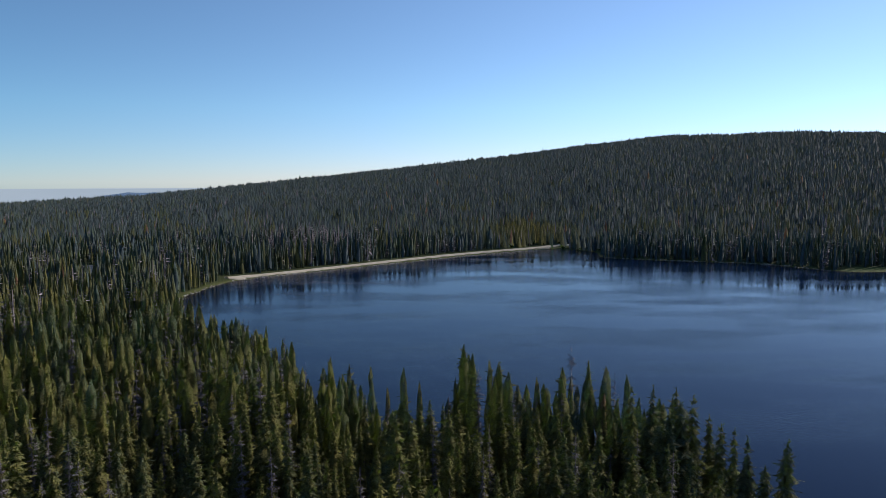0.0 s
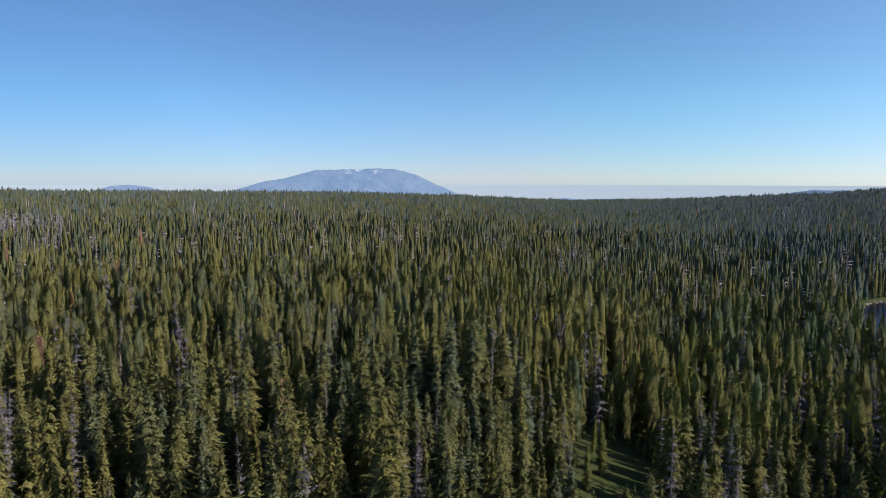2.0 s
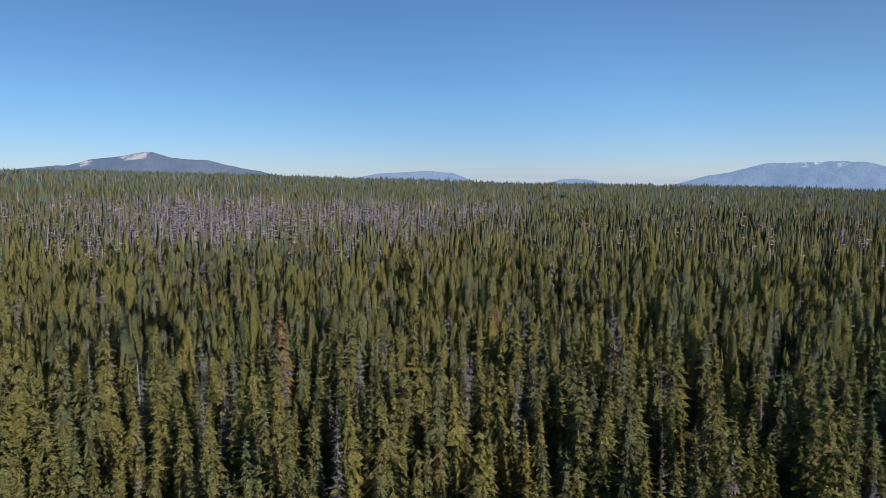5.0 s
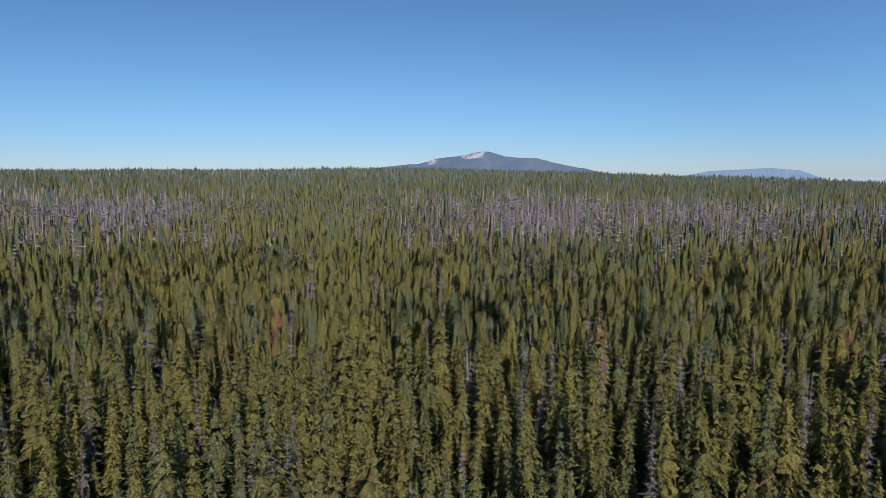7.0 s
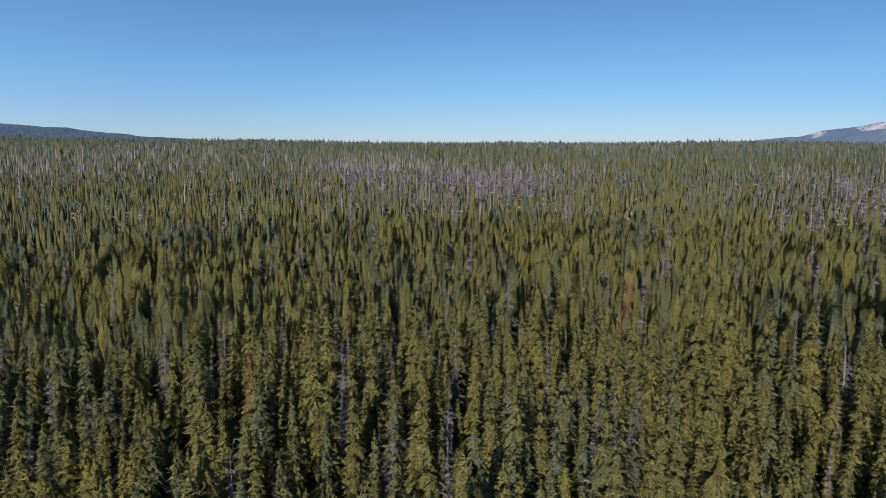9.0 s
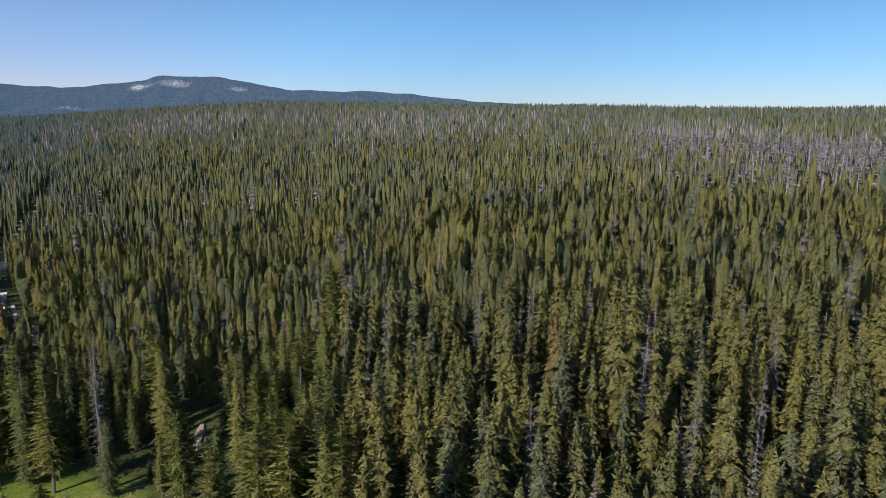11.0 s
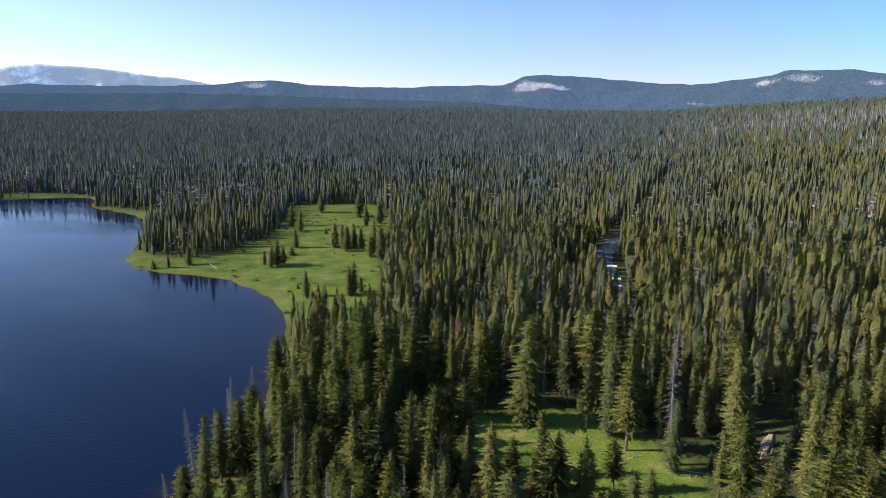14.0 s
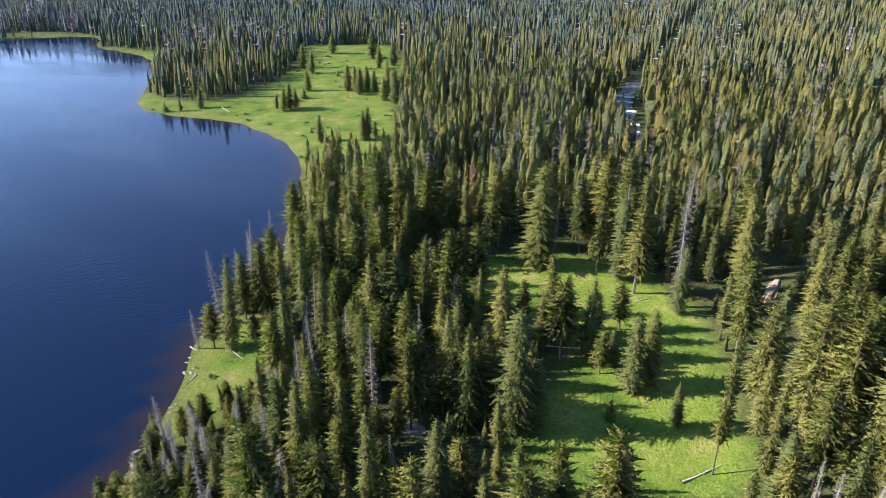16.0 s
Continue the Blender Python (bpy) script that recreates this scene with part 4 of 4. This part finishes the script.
SPRUCE = "narrow dark-green spruce rising from the forest floor"
PINE = "lodgepole pine with a bare grey-brown bole and olive crown"
SAPLING = "small green conifer sapling in the open grass"
SNAG = "bare silver-grey dead conifer with broken limbs"
models = {
    "spruce_tree": [tree_model("spruce_tree", k, joined((0, tiers(R_(500 + k), 0.085 + 0.012 * (k % 4), 0.04 + 0.03 * (k % 3), 0.45 + 0.07 * (k % 3), 0.6, 48, 9, 0.35, 0.5, 0.5)), (0, crown(R_(500 + k), 0.094 + 0.012 * (k % 4), 0.05, 0.48, 0.6, 150, 3, 0, single=True, thin=0.75)))[:2], trunk(R_(k), 0.9, 0.011, 6), m_needles_near, SPRUCE) for k in range(8)],
    "pine_tree": [tree_model("pine_tree", k, joined((0, tiers(R_(600 + k), 0.105 + 0.015 * (k % 3), 0.16 + 0.08 * (k % 3), 0.38, 0.5, 42, 8, -0.3, 0.55, 0.42)), (0, crown(R_(600 + k), 0.112 + 0.015 * (k % 3), 0.16 + 0.08 * (k % 3), 0.38, 0.5, 150, 3, 0, single=True, thin=0.75)))[:2], trunk(R_(k + 9), 0.92, 0.011, 6, 0.012), m_needles_near, PINE) for k in range(6)],
    "sapling": [tree_model("sapling", k, joined((0, tiers(R_(700 + k), 0.19 + 0.03 * k, 0.02, 0.7, 0.9, 16, 7, 0.5, 0.4, 0.5)), (0, crown(R_(700 + k), 0.21 + 0.03 * k, 0.03, 0.75, 0.9, 90, 2, 0, single=True)))[:2], trunk(R_(k + 5), 0.8, 0.02, 5), m_needles_near, SAPLING) for k in range(3)],
    "dead_tree": [tree_model("dead_tree", k, joined((0, limbs(R_(800 + k), 130, 0.042 + 0.012 * (k % 2), 0.10, 0.0022)), (0, crown(R_(850 + k), 0.058, 0.12, 0.5, 0.6, 150, 4, 0, single=True, thin=0.3)))[:2], trunk(R_(k + 20), 0.99, 0.0125, 6, 0.0), m_dead_near, SNAG) for k in range(4)],
}


def plant(kind, x, y, size, rng, lean=0.03, wide=1.0):
    pool = models[kind]
    src = pool[rng.randint(len(pool))]
    z = float(height(np.array([x]), np.array([y]))[0]) - 0.1
    s = size * rng.uniform(0.85, 1.2) * wide
    m = pose(x, y, z, math.degrees(rng.normal(0, lean)), math.degrees(rng.normal(0, lean)), rng.uniform(0, 360)) @ Matrix.Diagonal((s, s, size, 1))
    return copy_thing(src, m)


# scattered trees on the peninsula, in the clearing and on the shore lawn: x, y, height
PENINSULA = [(149.4, -156.8, 9), (137.3, -164.9, 10.8), (137.4, -168.9, 5.2), (202.7, -208, 8.3), (187.2, -178.6, 8.4), (186.5, -181.3, 9.8), (186.8, -184.5, 7.5), (194.8, -197.2, 4.5), (192.5, -180.6, 5.4), (189.8, -216.7, 10.6), (185.4, -216.8, 10.5), (184.1, -217.7, 9.4), (181.6, -219.4, 9.4), (179.1, -221.1, 8.9), (166.1, -210.2, 8.9), (159.1, -208.9, 13.1), (218, -167, 7.6), (221.7, -161, 5.4), (226.4, -157.9, 4.3), (255.7, -282.1, 10.7), (241, -244.7, 11), (239.9, -249.4, 4.2), (230.1, -283.2, 14.7), (212.4, -236.9, 3.1), (159, -163, 2.3), (174.9, -223.9, 12.9), (131.2, -150.3, 5.9)]
CLEARING = [(62.3, -97.5, 4.6), (61, -107.9, 16.1), (52.1, -110.8, 21.2), (41.7, -114.7, 14.6), (37.1, -114.1, 16.5), (33, -110.2, 17), (53.4, -90.7, 6.4), (45.6, -85.9, 8.6), (43.4, -88.4, 9.1), (38.7, -85.1, 8.8), (34.8, -83.9, 13.2), (31.5, -85.6, 14), (32.9, -93.3, 7.5), (30.4, -96.5, 8.6), (28.4, -83.3, 7.1), (27.5, -85.5, 6.7), (23, -81.2, 12.5), (22, -84.2, 11.8), (23.5, -74.2, 3.7), (15.6, -77.4, 7), (29.4, -61, 4.2), (22.6, -59.0, 4.0), (19.1, -61.8, 5.8), (32.9, -48.6, 13), (32.2, -52.7, 8.5), (32.8, -61.5, 7.6), (33.1, -65.8, 18.9), (31.5, -68.2, 10.3), (42.4, -66.1, 15.6), (36.6, -73.8, 7.5), (36.6, -78, 5.7), (40.2, -71.5, 11.7), (38.6, -65, 12), (54.4, -78.2, 11.8), (48.5, -82.1, 10.8), (44.2, -68.8, 15.1), (30.1, -56.8, 6), (24.4, -106.7, 12.8), (39.7, -88, 8), (35.8, -88.6, 11.7)]
LAWN = [(82.5, -59.4, 8.5), (79.2, -60.2, 16.3), (75.9, -62.4, 6.2), (82.4, -70.3, 14.4), (85.2, -68.4, 12.5), (81.4, -73.3, 13.6), (58.2, -68.8, 10.5), (60.9, -70.8, 12.6)]
SNAGS = [(88, -89, 13), (86, -91.5, 11), (89.8, -86, 10), (25.2, -108.9, 23), (84.8, -58.3, 7.8), (66.4, -39.2, 10.4), (65.6, -36.1, 6), (60, -44.7, 8.9), (51.7, -39.8, 6), (43.9, -44.9, 7.4), (38.1, -47.8, 7.2), (65.6, -62.1, 12.4), (87.6, -65.7, 14.4), (96.3, -80.6, 10.2), (62, -37.4, 8.4), (99, -88, 12), (94, -78, 13), (90, -72, 11), (16.6, -62.3, 7.5)]
SNAGS_FAR = [(-145.2, 33.8, 21), (-121.8, 66.9, 17), (-106.7, 59.0, 12), (-198.2, 137.6, 17), (-141.6, 6.4, 15), (-143.4, 1.0, 12), (-246.0, -60.9, 15), (-102.8, -26.2, 12), (-166.9, -108.3, 16), (-155.5, -104.5, 15), (-112.4, -135.9, 14), (-159.5, -163.2, 14), (-95.4, -91.5, 13), (-236.5, -59.0, 15), (-158.8, -42.1, 14), (-115.4, -41.4, 17), (-111.3, -38.3, 13), (-145.0, -65.2, 14), (-182.2, -106.1, 15), (-138.5, 2.0, 13), (32.8, -139, 17), (-75.8, -132.0, 15), (-96.8, -116.0, 16), (-17.6, -159.4, 16), (-166.1, -167.0, 15), (-88.0, -114.8, 13)]
rng = R_(77)
PENINSULA += [(165.2, -211.5, 10.0), (166.5, -216.9, 11.3), (160.0, -212.6, 9.9), (181.1, -250.5, 12.7), (174.6, -246.9, 12.4), (178.2, -257.4, 11.5), (187.9, -254.2, 11.6), (207.1, -259.1, 10.8), (206.3, -269.1, 11.0), (137.7, -163.5, 9.9), (181.1, -213.7, 10.4), (185.6, -224.5, 9.6), (183.8, -274.8, 10.8), (227.4, -236.4, 10.6)]
for k, (x, y, s) in enumerate(PENINSULA):
    plant("sapling" if s < 5 else "spruce_tree", x, y, s, rng, wide=1.5 if s < 5 else 2.3 if 3 < k < 7 else 1.75)
for x, y, s in CLEARING + LAWN:
    if s < 5:
        plant("sapling", x, y, s, rng)
    else:
        plant("spruce_tree" if rng.uniform() < 0.45 else "pine_tree", x, y, s, rng, wide=1.5 if s < 12 else 1.25)
for x, y, s in SNAGS:
    plant("dead_tree", x, y, s, rng, 0.07, 0.95 if s > 20 else 1.9 if x < 20 else 1.2)
for x, y, s in [(-70, 82, 6), (-76, 92, 9), (-84, 98, 4), (-88, 108, 8), (-68, 90, 4.5), (-80, 101, 11), (-91, 104, 5)]:
    plant("sapling" if s < 5 else "spruce_tree", x, y, s, rng)
plant("pine_tree", 9.5, -71.0, 19.5, rng, 0.02, 0.5)
for x, y, s in SNAGS_FAR:
    plant("dead_tree", x, y, s, rng, 0.04, 1.25)
for x, y, s, dead in single:
    if abs(0.839 * y - 0.545 * x + 64.5) < 7.8 and x > 18:  # low growth that lets the sun into the clearing
        s = min(s, max(2.5, 6.0 + 0.5 * (0.839 * x + 0.545 * y)))
    elif abs(0.839 * y - 0.545 * x + 82) < 6 and 30 < x < 52:
        s = min(s, max(2.5, 11.0 + 0.5 * (0.839 * x + 0.545 * y)))
    if dead and not (-12 < x < 15 and -112 < y < -66):
        plant("dead_tree", x, y, s * 0.95, rng, 0.04)
    elif s < 9:
        plant("sapling", x, y, s * 0.8, rng)
    else:
        plant("pine_tree" if rng.uniform() < 0.62 else "spruce_tree", x, y, s, rng, 0.022)
# low pines, saplings and snags along the near shore
px, py = np.meshgrid(np.arange(40, 100, 1.85), np.arange(-80, -20, 1.85))
px, py = (px + rng.uniform(-1.2, 1.2, px.shape)).ravel(), (py + rng.uniform(-1.2, 1.2, py.shape)).ravel()
sd, md = shore_distance(px, py), meadow_distance(px, py)
for x, y in zip(px[(sd > 2.2) & (sd < 24) & (md > 0.5)], py[(sd > 2.2) & (sd < 24) & (md > 0.5)]):
    if not -134 < bearing(x, y) < -111:
        continue
    u = rng.uniform()
    if u < 0.38:
        plant("dead_tree", x, y, rng.uniform(3.5, 7.5), rng, 0.1, 2.0)
    else:
        plant("pine_tree" if u < 0.75 else "spruce_tree", x, y, rng.uniform(3.8, 7.2), rng, 0.05, 1.5)
# spruces closing the woods round the bare bank
px, py = np.meshgrid(np.arange(-6, 26, 4.2), np.arange(-134, -102, 4.2))
px, py = (px + rng.uniform(-1.5, 1.5, px.shape)).ravel(), (py + rng.uniform(-1.5, 1.5, py.shape)).ravel()
fill = (fine_wobble(px, py, 23, 31) > 0.42) & (meadow_distance(px, py) > 2) & (lit_strip(px, py) > 3.2)
for x, y in zip(px[fill], py[fill]):
    plant("pine_tree" if rng.uniform() < 0.3 else "spruce_tree", x, y, rng.uniform(10, 16), rng, 0.02)
for pool in models.values():  # the patterns themselves join the forest
    for k, root in enumerate(pool):
        bx, by = at(52 + 9 * k + 3 * len(pool), 52 + 2.5 * k + 0.8 * len(pool))
        s = 4.0 if root.name.startswith("sapling") else 13.0
        root.matrix_basis = pose(bx, by, float(height(np.array([bx]), np.array([by]))[0]) - 0.1, 0, 0, 40 * k) @ Matrix.Diagonal((s, s, s, 1))


# ---------------------------------------------------------------- small things on the ground
def ground_z(x, y):
    return float(height(np.array([x]), np.array([y]))[0])


def bush_mesh(seed, n=70):
    r = R_(seed)
    d = r.normal(0, 1, (n, 3))
    d[:, 2] = np.abs(d[:, 2]) + 0.15
    d /= np.linalg.norm(d, axis=1, keepdims=True)
    p = d * r.uniform(0.25, 0.6, n)[:, None] * np.array([1, 1, 0.8])
    v, f = kites(p, d, r.uniform(0.25, 0.45, n), r.uniform(0.15, 0.28, n), 0.1, r)
    return mesh_data("shrub", v, f, [m_willow])


def rock_mesh(seed):
    bm = bmesh.new()
    bmesh.ops.create_icosphere(bm, subdivisions=2, radius=1)
    r = R_(seed)
    cuts = [(Vector(r.normal(0, 1, 3)).normalized(), r.uniform(0.55, 0.9)) for _ in range(7)]
    for v in bm.verts:
        for nrm, off in cuts:
            over = v.co.dot(nrm) - off
            if over > 0:
                v.co -= nrm * over
        v.co.z *= 0.6
    me = bpy.data.meshes.new("rock")
    bm.to_mesh(me)
    bm.free()
    me.materials.append(m_rock)
    return me


def log_mesh(seed):
    v, f = trunk(R_(seed), 1.0, 0.022, 7, 0.02)
    lv, lf = limbs(R_(seed + 3), 9, 0.12, 0.35, 0.005)
    v, f, _ = joined((0, (v, f)), (0, (lv, lf)))
    return mesh_data("fallen_log", v, f, [m_log])


m_willow = varied("willow", [(0, (0.084, 0.132, 0.036)), (1, (0.156, 0.204, 0.060))], 4.0, fleck=(0.6, 1.4), source="object")
m_log = varied("bleached_log", [(0, (0.408, 0.372, 0.336)), (1, (0.624, 0.576, 0.516))], 5.0, source="object")
m_grass = varied("grass", [(0, (0.138, 0.202, 0.036)), (0.6, (0.200, 0.262, 0.056)), (1, (0.320, 0.315, 0.10))], 3.0, fleck=(0.8, 1.25))

rng = R_(91)
bushes, rocks, logs = [bush_mesh(k) for k in range(4)], [rock_mesh(k) for k in range(6)], [log_mesh(k) for k in range(4)]


def meadow_points(names, n, inset, seed):
    r = R_(seed)
    lo, hi = np.min([MEADOWS[k].min(0) for k in names], 0), np.max([MEADOWS[k].max(0) for k in names], 0)
    x, y = r.uniform(lo[0], hi[0], n), r.uniform(lo[1], hi[1], n)
    ok = (meadow_distance(x, y, names) < -inset) & (shore_distance(x, y) > 0.6)
    return x[ok], y[ok]


bx, by = meadow_points(["clearing", "lawn"], 420, 0.4, 5)
for x, y in zip(bx[:26], by[:26]):
    s = rng.uniform(0.35, 0.95)
    ob = new("shrub", bushes[rng.randint(4)])
    ob.matrix_basis = pose(x, y, ground_z(x, y) - 0.05, 0, 0, rng.uniform(0, 360)) @ Matrix.Diagonal((s, s, s * rng.uniform(0.6, 1.0), 1))
    tagged(ob, "low green willow shrub in the grass clearing", "shrub", "shrubs in the clearing")
bx, by = meadow_points(["peninsula"], 260, 1.0, 6)
for x, y in zip(bx[:75], by[:75]):
    s = rng.uniform(0.6, 1.6)
    ob = new("shrub", bushes[rng.randint(4)])
    ob.matrix_basis = pose(x, y, ground_z(x, y) - 0.05, 0, 0, rng.uniform(0, 360)) @ Matrix.Diagonal((s, s, s * 0.7, 1))
    tagged(ob, "low shrub on the open meadow by the lake", "shrub", "shrubs on the meadow")

edge = along([(66, -30), (75, -43), (78, -49), (86, -57), (89, -66), (95, -83), (108, -102)], 1.3)
for x, y in edge:
    if rng.uniform() < 0.5:
        s = rng.uniform(0.08, 0.38)
        x, y = x + rng.uniform(-2.4, 0.2), y + rng.uniform(-0.6, 0.6)
        ob = new("rock", rocks[rng.randint(6)])
        ob.matrix_basis = pose(x, y, max(ground_z(x, y), -0.1) + s * 0.05, 0, 0, rng.uniform(0, 360)) @ Matrix.Diagonal((s * 1.7, s, s * 0.7, 1))
        tagged(ob, "pale grey granite boulder at the water's edge", "rock", "rocks along the shore")

LOGS = [(33.2, -105.2, 29.9, -109.8), (86.4, -57.9, 84.2, -57.7), (79.6, -60.3, 75.6, -59.2), (79.1, -53.1, 78.4, -50.2), (211.3, -171.2, 203.8, -168.4), (66, -40, 61, -42), (64, -36, 60, -34), (24, -108, 19, -109), (38, -86, 33, -88), (12, -68, 9, -73)]
for k, (x0, y0, x1, y1) in enumerate(LOGS):
    ln = math.hypot(x1 - x0, y1 - y0)
    ob = new("fallen_log", logs[k % 4])
    yaw = math.degrees(math.atan2(y1 - y0, x1 - x0))
    z0, z1 = ground_z(x0, y0), ground_z(x1, y1)
    ob.matrix_basis = pose(x0, y0, z0 + 0.1, 0, 0, yaw) @ pose(0, 0, 0, 0, 90 - math.degrees(math.atan2(z1 - z0, ln)), 0) @ Matrix.Diagonal((max(ln, 5) * 1.2, max(ln, 5) * 1.2, ln, 1))
    tagged(ob, "bleached grey fallen log lying in the grass", "log", "fallen logs")


def dirt_bank(x0, y0, rx, ry, h, label, mat=None):
    n = 22
    X, Y = np.meshgrid(np.linspace(-1.1, 1.1, n), np.linspace(-1.1, 1.1, n), indexing="ij")
    rad = np.hypot(X, Y) + 0.3 * fine_wobble(X * 10, Y * 10, 7, 7)
    x, y = x0 + X * rx, y0 + Y * ry
    z = height(x.ravel(), y.ravel()).reshape(n, n) - 0.25 + h * np.clip(1.15 - rad, 0, 0.55) / 0.55 + 0.12 * fine_wobble(x * 3, y * 3, 4, 9) * h
    i, j = np.meshgrid(np.arange(n - 1), np.arange(n - 1), indexing="ij")
    q = np.stack([i * n + j, (i + 1) * n + j, (i + 1) * n + j + 1, i * n + j + 1], -1).reshape(-1, 4)
    ob = new("dirt_bank", mesh_data("dirt_bank", np.stack([x, y, z], -1).reshape(-1, 3), q, [mat or m_dirt], smooth=True))
    return tagged(ob, label, "bank", kind="structure")


dirt_bank(12.8, -123.5, 1.0, 5.0, 0.7, "pale bare earth bank between tall conifers")
dirt_bank(-98.0, 53.0, 2.4, 3.0, 0.7, "small patch of bare tan earth among conifers")
dirt_bank(-128.5, 434.0, 6.5, 4.0, 0.9, "pale sandy landing at the end of the bank", m_sand)
dirt_bank(-133.0, 339.0, 3.0, 2.2, 0.5, "small patch of sand at the edge of the cove", m_sand)
dirt_bank(44.0, -59.0, 2.4, 1.6, 0.5, "bare tan earth under shoreline pines")

# grass
gx, gy = meadow_points(["clearing", "lawn"], 30000, -0.5, 15)
blade = []
for k in range(4):
    r = R_(k)
    v, f = [], []
    for s in range(5):
        a_ = r.uniform(0, 6.28)
        o = r.uniform(-0.5, 0.5, 2)
        c_, s_ = math.cos(a_) * 0.22, math.sin(a_) * 0.22
        v += [(o[0] - c_, o[1] - s_, 0), (o[0] + c_, o[1] + s_, 0), (o[0] + r.uniform(-0.3, 0.3), o[1] + r.uniform(-0.3, 0.3), r.uniform(0.6, 1))]
        f.append((3 * s, 3 * s + 1, 3 * s + 2))
    blade.append((np.array(v), np.array(f), np.zeros(5, int)))
px, py = meadow_points(["peninsula"], 26000, -0.5, 18)
gr = R_(16)
gt = np.clip(0.4 + 0.4 * fine_wobble(gx, gy, 9, 51) + gr.normal(0, 0.15, len(gx)), 0, 1)
scattered("grass", blade, gx, gy, gr.uniform(0.14, 0.3, len(gx)), [m_grass], 17, gt, "tall green meadow grass in tufts", "grass")
gt = np.clip(0.35 + 0.5 * fine_wobble(px, py, 22, 52) + gr.normal(0, 0.2, len(px)), 0, 1)
scattered("grass", blade, px, py, gr.uniform(0.15, 0.4, len(px)), [m_grass], 18, gt, "rough grass and sedge on the lakeside meadow", "grass")


# stones along the far bank and shores
def stones(name, line, n, spread, lo, hi, seed, label):
    r = R_(seed)
    p = along(line, 0.5)
    k = r.randint(0, len(p), n)
    x, y = p[k, 0] + r.normal(0, spread, n), p[k, 1] + r.normal(0, spread, n)
    shape = []
    for s in range(4):
        v, f = core(0.0, 2, 6, 0.8, 0.5, 0.8, 1.0, R_(s))
        v[:, 2] = v[:, 2] * 0.7 - 0.1
        shape.append((v, f, np.zeros(len(f), int)))
    ok = shore_distance(x, y) > -1.0
    return scattered(name, shape, x[ok], y[ok], r.uniform(lo, hi, ok.sum()), [m_stone], seed, r.uniform(0, 1, ok.sum()), label, "stones")


m_stone = varied("stones", [(0, (0.24, 0.22, 0.20)), (1, (0.48, 0.44, 0.39))], 1.5)
stones("shore_stones", [(-127, 430), (-70, 482), (-25, 526), (26, 575), (100, 633)], 420, 1.2, 0.4, 1.3, 61, "pale stones at the foot of the sandy bank")
stones("creek_stones", ROADS[0][0], 70, 2.6, 0.4, 1.1, 63, "grey boulders in the bed of the creek")
stones("creek_stones", [(26, -147), (33, -152), (44, -168)], 36, 1.4, 0.3, 0.9, 64, "pale stones beside the shaded creek")
stones("shore_stones", [(-127, 428), (-132, 405), (-136, 372), (-132, 341)], 120, 1.3, 0.3, 1.1, 65, "grey stones and driftwood lumps round the cove")
stones("shore_stones", [(122, 558), (140, 547), (190, 526), (232, 514), (262, 468)], 260, 0.9, 0.3, 1.0, 62, "grey stones along the wooded far shore")
